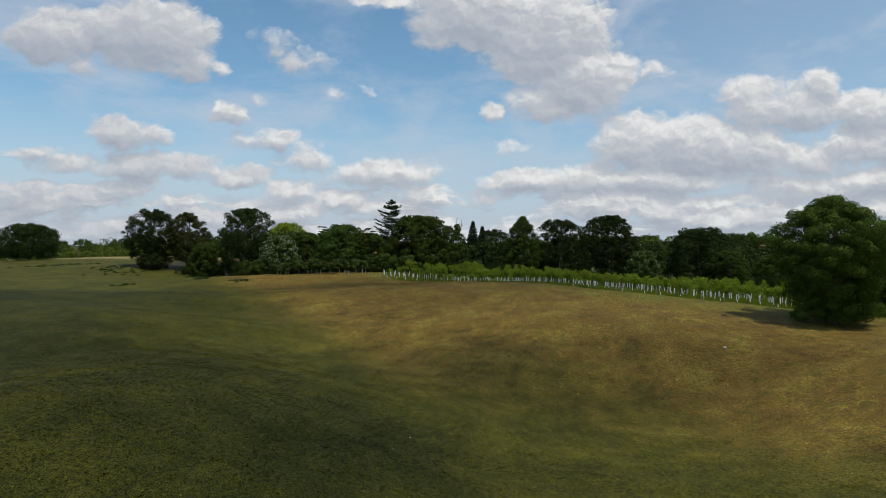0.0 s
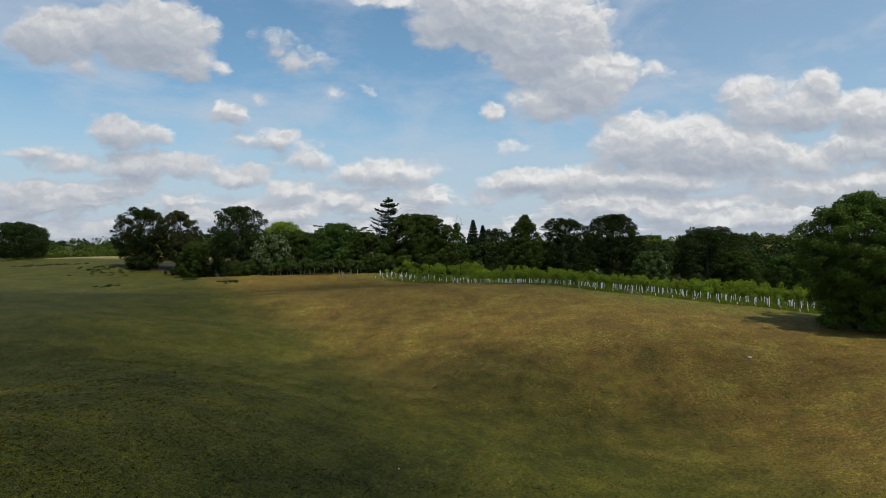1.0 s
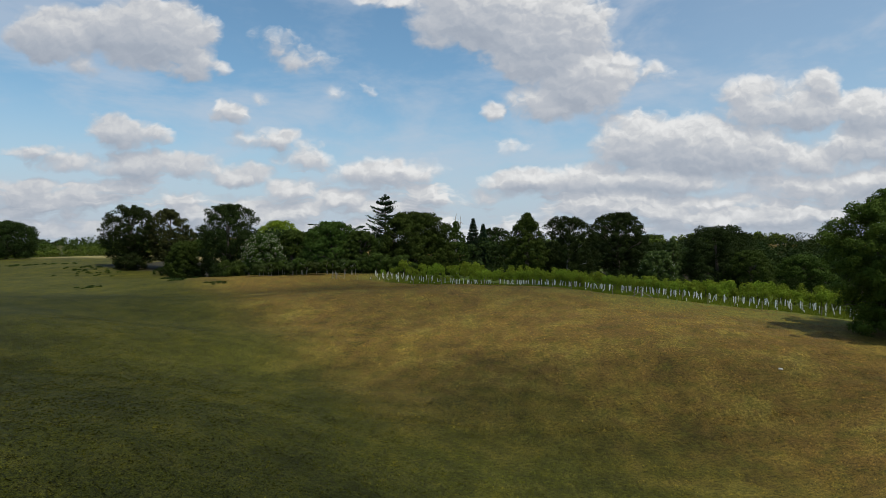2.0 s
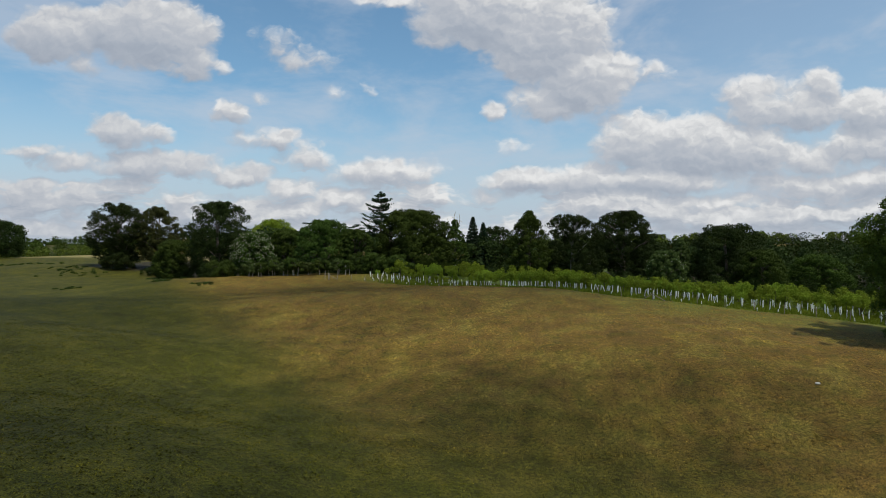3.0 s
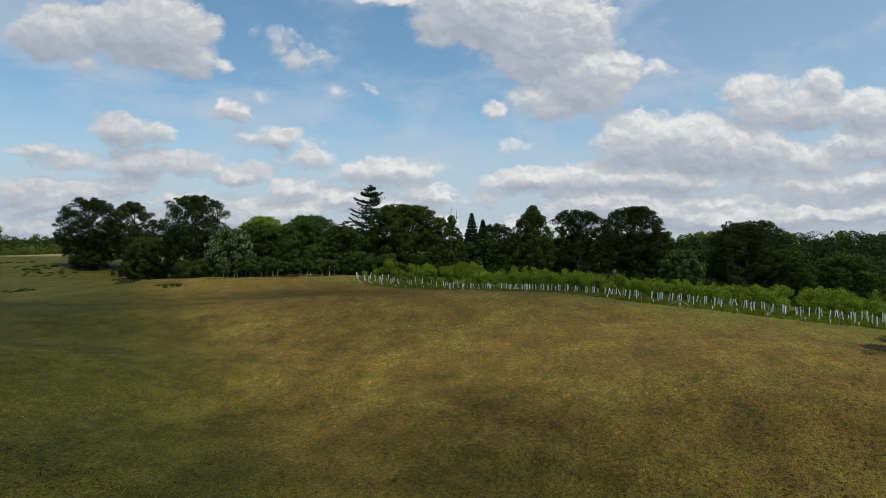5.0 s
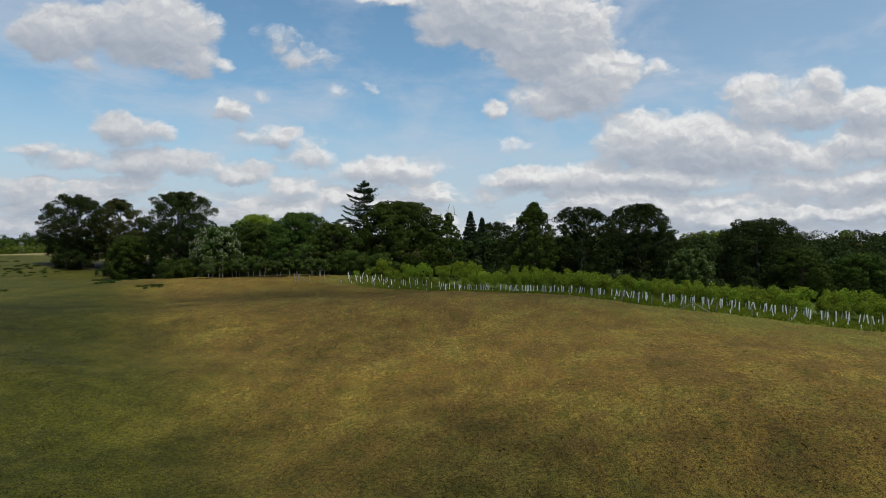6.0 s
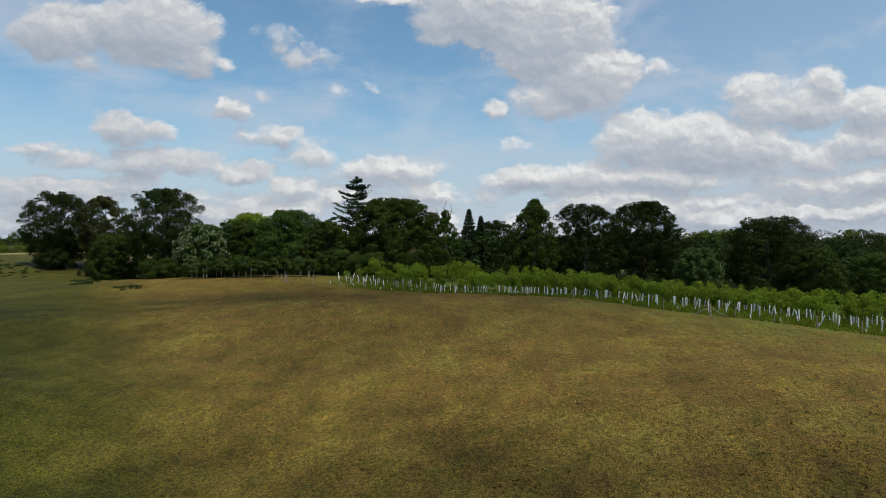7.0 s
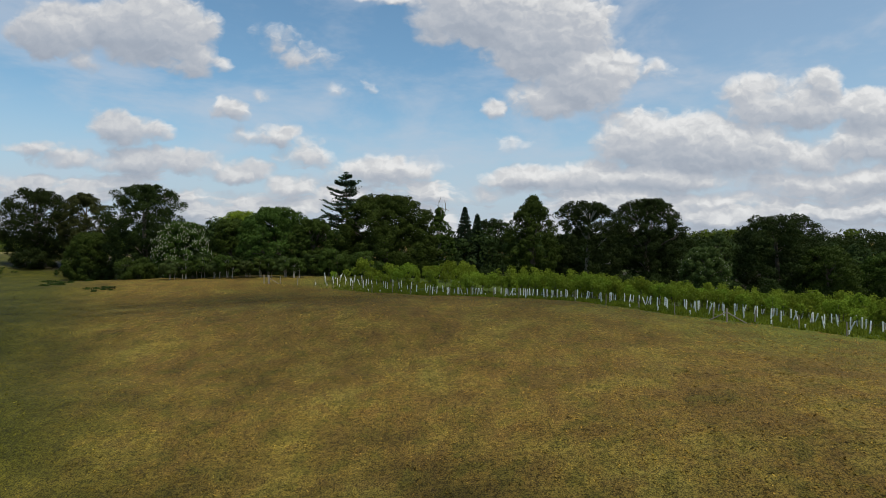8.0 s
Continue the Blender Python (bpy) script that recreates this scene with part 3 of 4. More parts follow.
def conifer(name, x, y, h, r, label, seed, foot=0.46, whorls=11, outline=(0.75, 1.0, 0.92, 0.66, 0.34), droop=0.34, uneven=0.30, around=6):
    """A conifer: straight bole, whorls of limbs with upturned tips, and flat pads of needles along them."""
    rng = np.random.default_rng(seed)
    top = thing(name, x, y, label, "tree")
    wood = Tubes(7)
    wood.limb([(0, 0, -0.3), (0, 0, 0.4), (0.1, 0, h * 0.5), (0.05, 0.05, h * 0.8), (0, 0, h * 0.985)], [0.45, 0.32, 0.24, 0.13, 0.03])
    pads, faces, sizes = [], [], []
    steps = (0, 0.3, 0.6, 0.85, 1.0)
    for q, t in enumerate(np.linspace(foot, 0.965, whorls) + rng.normal(0, 0.04 * uneven, whorls)):
        reach = r * float(np.interp((t - foot) / (0.965 - foot), (0, 0.25, 0.5, 0.75, 1.0), outline))
        for j in range(around):
            ang = q * 1.9 + j * math.tau / around + rng.normal(0, 0.4)
            ln = reach * rng.uniform(1.12 - 2 * uneven, 1.12)
            out = np.array([math.cos(ang), math.sin(ang), 0.0])
            z0 = h * t + rng.normal(0, 0.3 * uneven)
            line = [np.array([0, 0, z0]) + out * ln * f + np.array([0, 0, ln * (0.20 * f * f - droop * f * (1 - f))]) for f in steps]
            wood.limb(line, [0.085, 0.06, 0.045, 0.03, 0.012])
            m = int(70 + 130 * ln / r)
            f = rng.uniform(0.15, 1.06, m) ** 0.8
            along = np.stack([np.interp(f, steps, [p[a] for p in line]) for a in range(3)], 1)
            side = np.array([-out[1], out[0], 0.0])
            pads.append(along + side * rng.normal(0, 0.17 * ln + 0.10, (m, 1)) + np.array([0, 0, 0.10]) + rng.normal(0, 0.09, (m, 3)))
            faces.append(np.array([0, 0, 1.0]) + 0.7 * rng.normal(size=(m, 3)))
            sizes.append(rng.uniform(0.11, 0.25, m))
    m = 220
    pads.append(np.stack([rng.normal(0, 0.20, m), rng.normal(0, 0.20, m), h * rng.uniform(0.94, 1.0, m)], 1))
    faces.append(rng.normal(size=(m, 3)))
    sizes.append(rng.uniform(0.08, 0.18, m))
    child("trunk", wood.mesh("trunk", PINE_BARK), top)
    child("crown", leaf_mesh("crown", sprays(rng, np.concatenate(pads), np.concatenate(faces), np.concatenate(sizes)), NEEDLE), top)
    return top


def wood_mass(name, places, label, leaf, seed, size=0.9, leaves=420, kind="oak", category="woodland"):
    """Far woodland: one body of many crowns. places: x, y, height, half width, as an array."""
    rng = np.random.default_rng(seed)
    out = []
    for x, y, h, r in places:
        p, nrm, c, rl = crown_points(rng, kind, h, r, 0.04, 16, leaves, 0.42, 0.0, 0.8)
        p = p + np.array([x, y, float(ground_z(x, y))])
        out.append(sprays(rng, p, nrm, size * 0.85 * rng.uniform(0.5, 1.2, leaves)))
    return tagged(new(name, leaf_mesh(name, np.concatenate(out), leaf)), label, category, "", "stuff")


# ---------- ground ----------
def spaced(lo, hi, fine_lo, fine_hi, step, grow=1.22):
    mid = list(np.arange(fine_lo, fine_hi + 0.01, step))
    left, s, v = [], step, fine_lo
    while v > lo:
        s *= grow
        v -= s
        left.append(v)
    right, s, v = [], step, fine_hi
    while v < hi:
        s *= grow
        v += s
        right.append(v)
    return np.array(left[::-1] + mid + right)


def make_ground():
    xs, ys = spaced(-4200, 4200, -110, 130, 1.3), spaced(-4200, 4600, -20, 190, 1.3)
    gx, gy = np.meshgrid(xs, ys)
    gz = ground_z(gx, gy)
    nx, ny = len(xs), len(ys)
    co = np.stack([gx, gy, gz], -1).reshape(-1, 3)
    i = (np.arange(ny - 1)[:, None] * nx + np.arange(nx - 1)[None, :]).ravel()
    faces = np.stack([i, i + 1, i + 1 + nx, i + nx], 1).astype(np.int32)
    me = bpy.data.meshes.new("ground")
    me.vertices.add(len(co))
    me.vertices.foreach_set("co", co.astype(np.float32).ravel())
    me.loops.add(faces.size)
    me.loops.foreach_set("vertex_index", faces.ravel())
    me.polygons.add(len(faces))
    me.polygons.foreach_set("loop_start", np.arange(0, faces.size, 4, dtype=np.int32))
    me.polygons.foreach_set("use_smooth", np.ones(len(faces), bool))
    me.update(calc_edges=True)
    uncut = me.attributes.new("uncut", "FLOAT", "POINT")
    x, y = co[:, 0], co[:, 1]
    behind = y - edge_y(x) + 0.5 * np.sin(x * 1.7) + 0.3 * np.sin(x * 3.1)
    v = np.clip(behind / 1.6 + 0.3, 0, 1) * np.clip((x + 22) / 18, 0, 1) * (y < 420)
    uncut.data.foreach_set("value", v.astype(np.float32))
    verge = me.attributes.new("verge", "FLOAT", "POINT")
    v = np.clip(1 + behind / 19, 0, 1) * np.clip((x - 8) / 25, 0.15, 1) * (x > -27) * (y < 420)
    verge.data.foreach_set("value", v.astype(np.float32))
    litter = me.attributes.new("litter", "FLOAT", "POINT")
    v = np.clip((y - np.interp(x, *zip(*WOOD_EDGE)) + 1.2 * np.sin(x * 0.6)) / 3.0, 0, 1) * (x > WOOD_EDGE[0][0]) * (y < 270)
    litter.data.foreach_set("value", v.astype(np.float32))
    me.materials.append(GRASS)
    tagged(new("ground", me), "grazed rolling pasture, green hollow and straw-brown dry knoll", "ground", "", "structure")


make_ground()

# ---------- the wood's edge ----------
broadleaf("oak_tree", -175.0, 250.0, 15.6, 12.6, "broad dark oak standing alone in the far meadow", "dome", seed=11, lobes=80, leaves=8000, size=0.60, foot=0.06, trunk_r=0.6, leaf=DARK_LEAF)
broadleaf("oak_tree", -96.8, 197.8, 19.4, 9.2, "tall dark oak with an open ragged top", "fan", seed=12, lobes=95, leaves=11000, size=0.42, foot=0.10, open_top=0.22, leaf=DARK_LEAF, lobe_size=0.24)
broadleaf("oak_tree", -85.6, 198.4, 19.0, 7.0, "tall dark oak with a russet-tinged top", "fan", seed=13, lobes=75, leaves=9000, size=0.42, foot=0.14, open_top=0.2, leaf=RUSSET_LEAF, lobe_size=0.27)
broadleaf("field_maple", -70.3, 175.6, 10.4, 5.6, "light green bushy tree at the wood edge", "dome", seed=14, foot=0.02, lobes=60, leaves=6500, size=0.36, leaf=MID_LEAF)
broadleaf("oak_tree", -57.7, 173.8, 20.4, 8.9, "tall oak with pale bare limbs showing in its crown", "fan", seed=15, lobes=90, leaves=11000, size=0.42, foot=0.06, open_top=0.18, leaf=DARK_LEAF, limbs=9, lobe_size=0.25)
broadleaf("elder_bush", -49.6, 155.6, 4.2, 3.6, "low green elder bush on the grass edge", "bush", seed=16, foot=0.0, lobes=34, leaves=3200, size=0.26, leaf=MID_LEAF, stems=3, limbs=5, category="bush")
broadleaf("horse_chestnut", -44.6, 162.0, 10.8, 5.5, "horse chestnut covered in cream flower spikes", "dome", seed=17, foot=0.02, lobes=60, leaves=7500, size=0.38, leaf=MID_LEAF, blossom=1300)
broadleaf("lime_tree", -71.8, 272.2, 17.9, 10.6, "sunlit round-headed pale green tree behind the wood edge", "dome", seed=18, foot=0.05, lobes=60, leaves=6500, size=0.55, leaf=FRESH_LEAF)
broadleaf("sycamore", -41.9, 181.0, 14.0, 6.0, "dark green sycamore in the wood edge", "dome", seed=19, foot=0.02, lobes=60, leaves=6500, size=0.42, leaf=OAK_LEAF)
broadleaf("holly_bush", -94.5, 193.5, 5.4, 5.4, "dark holly under the boughs of the tall oak", "dome", seed=43, foot=0.0, lobes=36, leaves=3000, size=0.34, leaf=DARK_LEAF, stems=2, limbs=5, category="bush")
broadleaf("holly_bush", -78.5, 189.0, 7.0, 4.0, "dark holly filling the edge of the wood", "dome", seed=44, foot=0.0, lobes=40, leaves=3400, size=0.34, leaf=DARK_LEAF, stems=2, limbs=5, category="bush")
broadleaf("cedar_tree", -45.0, 222.2, 16.7, 3.6, "flat-topped dark cedar rising behind the wood", "cedar", seed=20, foot=0.74, lobes=9, leaves=900, size=0.36, leaf=NEEDLE, bark=PINE_BARK, lobe_size=0.55, limbs=16, squash=0.14, trunk_r=0.28)
broadleaf("cedar_tree", -26.0, 200.0, 16.3, 3.2, "flat-topped dark cedar rising behind the wood", "cedar", seed=21, foot=0.74, lobes=9, leaves=900, size=0.36, leaf=NEEDLE, bark=PINE_BARK, lobe_size=0.55, limbs=16, squash=0.14, trunk_r=0.28)
broadleaf("hornbeam", -28.5, 166.9, 14.4, 8.2, "feathery mid-green hornbeam with upswept twigs", "dome", seed=22, foot=0.04, lobes=95, leaves=10500, size=0.36, leaf=MID_LEAF, lobe_size=0.24)
broadleaf("hornbeam", -20.4, 164.0, 11.4, 5.4, "smaller mid-green hornbeam beside the larger one", "dome", seed=23, foot=0.08, lobes=60, leaves=6500, size=0.34, leaf=MID_LEAF, lobe_size=0.26)
conifer("pine_tree", -14.6, 168.0, 21.6, 4.5, "tall dark pine with level tiers standing above the wood", 24, 0.46, 19, (0.75, 1.0, 0.96, 0.70, 0.24), 0.30, 0.32, 4)
broadleaf("hazel_bush", -15.2, 154.8, 5.2, 3.4, "bushy hazel under the tall pine", "bush", seed=40, foot=0.0, lobes=34, leaves=3200, size=0.28, leaf=MID_LEAF, stems=3, limbs=5, category="bush")
broadleaf("hazel_bush", -9.4, 153.6, 4.4, 3.2, "bushy hazel at the foot of the beech", "bush", seed=41, foot=0.0, lobes=34, leaves=3000, size=0.28, leaf=MID_LEAF, stems=3, limbs=5, category="bush")
broadleaf("beech_tree", -6.4, 165.5, 17.0, 10.3, "large dense dark green beech with a rounded head", "dome", seed=25, foot=0.03, lobes=120, leaves=19000, size=0.40, leaf=OAK_LEAF, lobe_size=0.22)
broadleaf("stag_headed_oak", 4.1, 168.9, 15.4, 4.1, "oak with bare dead branches above a leafy tuft", "tall", seed=26, foot=0.05, lobes=44, leaves=4800, size=0.36, leaf=MID_LEAF, bark=PALE_BARK, open_top=0.25, limbs=10, dead=5)
conifer("spruce_tree", 10.7, 211.1, 19.8, 4.0, "narrow dark spruce in the wood", 27, 0.14, 36, (1.0, 0.84, 0.62, 0.36, 0.10), 0.5, 0.14)
conifer("spruce_tree", 14.2, 213.3, 18.2, 3.4, "narrow dark spruce in the wood", 28, 0.14, 34, (1.0, 0.84, 0.62, 0.36, 0.10), 0.5, 0.14)
broadleaf("ash_tree", 19.6, 230.0, 17.4, 7.2, "dark ash standing back in the wood", "oak", seed=29, foot=0.05, lobes=55, leaves=5200, size=0.5, leaf=DARK_LEAF)
broadleaf("poplar_tree", 21.4, 158.6, 16.6, 6.2, "tall mid-green poplar with a loose open top", "tall", seed=30, foot=0.04, lobes=85, leaves=9500, size=0.38, leaf=OAK_LEAF, lobe_size=0.27, open_top=0.15)
broadleaf("oak_tree", 32.6, 164.4, 17.6, 7.4, "dark oak with an open ragged top and pale dead limbs", seed=31, lobes=85, leaves=10000, size=0.40, foot=0.05, open_top=0.15, leaf=DARK_LEAF, bark=PALE_BARK, limbs=7, lobe_size=0.26)
broadleaf("beech_tree", 53.2, 190.0, 22.2, 10.5, "very large dark beech with a smooth domed head", "dome", seed=32, foot=0.02, lobes=130, leaves=15000, size=0.42, leaf=DARK_LEAF, lobe_size=0.20)
broadleaf("whitebeam", 56.2, 166.7, 10.6, 5.0, "pale grey-green tree in flower at the wood edge", "dome", seed=33, foot=0.02, lobes=55, leaves=6000, size=0.34, leaf=GREY_LEAF, blossom=90)
broadleaf("willow_tree", 64.8, 177.8, 14.4, 4.4, "grey-green willow at the wood edge", "tall", seed=34, foot=0.03, lobes=50, leaves=5000, size=0.38, leaf=GREY_LEAF)
broadleaf("oak_tree", 76.3, 175.5, 18.4, 9.4, "broad dark oak in the wood edge", seed=35, lobes=100, leaves=12000, size=0.42, foot=0.03, leaf=DARK_LEAF, lobe_size=0.24)
broadleaf("field_maple", 80.2, 165.6, 11.8, 6.0, "lighter green maple in front of the oak", "dome", seed=36, foot=0.02, lobes=55, leaves=6000, size=0.36, leaf=MID_LEAF)
broadleaf("ash_tree", 95.0, 168.0, 10.8, 7.6, "mid-green ash at the wood edge", "dome", seed=37, foot=0.02, lobes=60, leaves=6500, size=0.40, leaf=OAK_LEAF)
broadleaf("oak_tree", 53.2, 80.6, 17.4, 8.3, "great spreading oak with dead limbs and low boughs", "great", seed=38, lobes=85, leaves=34000, size=0.28, foot=0.03, leaf=GREAT_LEAF, bark=BARK, lobe_size=0.27, limbs=26, trunk_r=0.55)
broadleaf("oak_tree", 68.4, 89.0, 14.6, 6.6, "spreading oak beside the plantation", "great", seed=39, lobes=90, leaves=16000, size=0.28, foot=0.12, leaf=OAK_LEAF, lobe_size=0.25, limbs=18)


def hawthorns():
    """Gnarled thorns along the grass, their stems bare at the foot."""
    rng = np.random.default_rng(61)
    for i in range(11):
        x = -42.0 + i * 2.15 + rng.normal(0, 0.3)
        y = 152.6 - 0.05 * (x + 42) + rng.normal(0, 0.7)
        broadleaf("hawthorn", x, y, rng.uniform(3.0, 4.2), rng.uniform(1.5, 2.1), "gnarled green hawthorn with bare grey stems", "dome", foot=0.28, lobes=18, leaves=1100, size=0.24,
                  leaf=MID_LEAF if i % 3 else GREY_LEAF, limbs=5, seed=300 + i, lobe_size=0.42, trunk_r=0.10, stems=3, group="hawthorns", category="bush", bark=PALE_BARK)


hawthorns()


def woodland():
    """Trees behind the wood's edge, too deep in to pick apart."""
    rng = np.random.default_rng(71)

    def scatter(k, x0, x1, y0, y1, h0, h1, r0, r1):
        return np.stack([rng.uniform(x0, x1, k), rng.uniform(y0, y1, k), rng.uniform(h0, h1, k), rng.uniform(r0, r1, k)], 1)

    def belt(k, a, b, depth, h0, h1, r0, r1):
        f = (np.arange(k) + rng.uniform(-0.3, 0.3, k)) / k
        x = a[0] + (b[0] - a[0]) * f + rng.normal(0, 1.0, k)
        y = a[1] + (b[1] - a[1]) * f + rng.uniform(0, depth, k)
        return np.stack([x, y, rng.uniform(h0, h1, k), rng.uniform(r0, r1, k)], 1)

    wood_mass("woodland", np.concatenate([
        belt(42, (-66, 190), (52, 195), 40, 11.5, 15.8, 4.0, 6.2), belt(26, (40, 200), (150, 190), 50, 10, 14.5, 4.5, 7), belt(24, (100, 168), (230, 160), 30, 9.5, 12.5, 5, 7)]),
        "deep shaded mixed woodland behind the edge trees", SHADED_WOOD_LEAF, 72, 0.62, 900)
    wood_mass("woodland", np.concatenate([scatter(110, 90, 330, 230, 420, 10, 13.5, 6, 9), scatter(120, 60, 520, 400, 640, 11, 14, 8, 12)]),
              "dark wooded hillside in the distance", DARK_LEAF, 73, 1.0, 380)
    wood_mass("woodland", scatter(90, -20, 380, 560, 700, 11, 14, 8, 12), "sunlit far treetops along the ridge", FAR_LEAF, 74, 1.5, 320)
    wood_mass("woodland", belt(90, (-340, 304), (-80, 300), 22, 8.5, 11.8, 3.8, 6.0),
              "mid-green belt of trees beyond the far meadow", MID_LEAF, 75, 0.6, 380)
    wood_mass("hedge_trees", belt(40, (-300, 291), (-84, 288), 3, 3.6, 5.2, 2.2, 3.4),
              "row of small light green trees along the far hay meadow", FAR_LEAF, 79, 0.5, 300, "dome", "trees")
    wood_mass("woodland", scatter(90, -900, -60, 900, 1300, 11, 15, 12, 20), "dark wooded hill on the horizon", SHADED_WOOD_LEAF, 76, 2.6, 240)
    wood_mass("woodland", scatter(70, -60, 1100, 760, 1300, 11, 15, 12, 20), "dark wooded hill on the horizon", SHADED_WOOD_LEAF, 77, 2.6, 240)
    # shrubs and low boughs filling the wood's foot, their shade put into the leaf colour
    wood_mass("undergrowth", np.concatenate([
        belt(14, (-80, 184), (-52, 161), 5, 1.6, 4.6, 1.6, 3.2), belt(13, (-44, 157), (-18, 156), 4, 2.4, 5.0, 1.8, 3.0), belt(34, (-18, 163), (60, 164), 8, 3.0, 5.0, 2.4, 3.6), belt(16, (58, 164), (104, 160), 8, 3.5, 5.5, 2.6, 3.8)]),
        "low hawthorn and elder scrub at the foot of the wood", SHADED_WOOD_LEAF, 78, 0.24, 800, "bush", "scrub")


woodland()


# ---------- young plantation ----------
def shelter_parts(height):
    """A tree shelter, an open plastic tube tied to a stake."""
    top = new("tree_shelter")
    bm = bmesh.new()
    rings = [(0.0, 0.060), (height * 0.5, 0.058), (height - 0.03, 0.060), (height, 0.068), (height, 0.058), (height - 0.05, 0.052), (0.0, 0.052)]
    loops = [[bm.verts.new((math.cos(math.tau * j / 8) * r, math.sin(math.tau * j / 8) * r, z)) for j in range(8)] for z, r in rings]
    for a, b in zip(loops, loops[1:]):
        for j in range(8):
            bm.faces.new((a[j], a[(j + 1) % 8], b[(j + 1) % 8], b[j]))
    me = bpy.data.meshes.new("tube")
    bm.to_mesh(me)
    bm.free()
    me.materials.append(TUBE)
    child("tube", me, top)
    st = Tubes(4)
    st.limb([(0.11, 0, -0.15), (0.11, 0, height * 0.55), (0.11, 0, height * 0.86)], [0.022, 0.022, 0.018])
    child("stake", st.mesh("stake", POST_WOOD), top, "weathered softwood stake")
    return top


def sapling_parts(seed, h, r):
    """A bushy young tree with a thin stem."""
    rng = np.random.default_rng(seed)
    top = new("young_tree")
    p, nrm, c, rl = crown_points(rng, "tall" if seed % 2 else "oak", h, r, 0.44, 36, 950, 0.25, 0.0, 0.95)
    wood = Tubes(5)
    wood.limb([(0, 0, -0.1), (0.03, 0, h * 0.3), (0, 0.05, h * 0.6), (0, 0, h * 0.93)], [0.05, 0.04, 0.028, 0.006])
    for i in range(7):
        wood.limb(limb_path(rng, (0, 0, c[i][2] * 0.75), c[i], 0.05, 4), [0.018, 0.014, 0.010, 0.004])
    child("stem", wood.mesh("stem", BARK), top)
    child("crown", leaf_mesh("crown", sprays(rng, p, nrm + 0.3 * rng.normal(size=nrm.shape), 0.125 * rng.uniform(0.6, 1.3, len(p))), FRESH_LEAF), top)
    return top


def edge_point(s, back):
    """A point s metres along the plantation's front from the gate, and back metres behind it."""
    for (x0, y0), (x1, y1) in zip(EDGE, EDGE[1:]):
        ln = math.hypot(x1 - x0, y1 - y0)
        if s <= ln:
            break
        s -= ln
    ux, uy = (x1 - x0) / ln, (y1 - y0) / ln
    return x0 + ux * s - uy * back, y0 + uy * s + ux * back


def place(ob, x, y, tilt=0.0, way=0.0, turn=0.0, scale=1.0):
    m = pose(x, y, float(ground_z(x, y)) - 0.02) @ Matrix.Rotation(radians(tilt), 4, Vector((math.cos(way), math.sin(way), 0))) @ pose(0, 0, 0, 0, 0, turn)
    return m @ Matrix.Scale(scale, 4)


def plantation():
    rng = np.random.default_rng(90)
    length = sum(math.hypot(b[0] - a[0], b[1] - a[1]) for a, b in zip(EDGE, EDGE[1:]))
    tall = tagged(shelter_parts(1.2), "white plastic tree shelter on a wooden stake", "tree shelter", "tree shelters")
    short = tagged(shelter_parts(0.45), "short white plastic shrub guard in the grass", "tree shelter", "shrub guards")
    young = [tagged(sapling_parts(200 + i, h, r), "bushy bright green young planted tree", "tree", "young trees") for i, (h, r) in enumerate([(3.6, 1.4), (3.0, 1.2), (4.1, 1.5), (2.5, 1.0), (3.4, 1.45)])]
    firsts = {id(tall): True, id(short): True, **{id(v): True for v in young}}

    def lay(ob, m):
        if firsts.pop(id(ob), False):
            ob.matrix_basis = m
        else:
            copy_thing(ob, m)

    shelters = trees = 0
    rest = []
    for row in range(16):
        s = rng.uniform(0, 1.5) + (0 if row < 4 else 9)
        step = 3.0 if row == 0 else 1.6 if row < 4 else 1.8 if row < 6 else 2.4
        while s < length - 2:
            s += step * rng.uniform(0.7, 1.3)
            back = 0.9 + row * 1.9 + rng.normal(0, 0.40)
            if row > 6 and s < 20:
                continue
            x, y = edge_point(s, back)
            if x < -16:
                continue
            if row == 0:
                if x < 64:
                    lay(short, place(short, x, y, abs(rng.normal(0, 5)), rng.uniform(0, 6), rng.uniform(0, 360)))
                continue
            if row < (4 if x < 12 else 7) and x < 66 and rng.uniform() < (0, 0.8, 0.9, 0.9, 0.85, 0.8, 0.6)[row]:
                lean = abs(rng.normal(0, 5)) if rng.uniform() < 0.85 else rng.uniform(10, 30)
                lay(tall, place(tall, x, y, lean, rng.uniform(0, math.tau), rng.uniform(0, 360)))
                shelters += 1
            if rng.uniform() < (0.0, 0.02, 0.06, 0.18, 0.36, 0.55, 0.85)[min(row + (1 if 0 < row and x < 12 else 0), 6)]:
                if trees < 295:
                    ob = young[rng.integers(len(young))]
                    lay(ob, place(ob, x, y, abs(rng.normal(0, 3)), rng.uniform(0, 6), rng.uniform(0, 360), rng.uniform(0.66, 1.06)))
                    trees += 1
                else:
                    rest.append((x, y, rng.uniform(2.6, 4.0), rng.uniform(1.2, 1.6)))
    wood_mass("young_trees", np.array(rest), "bushy green young trees deeper in the plantation", FRESH_LEAF, 91, 0.17, 520, "tall", "young trees")


plantation()


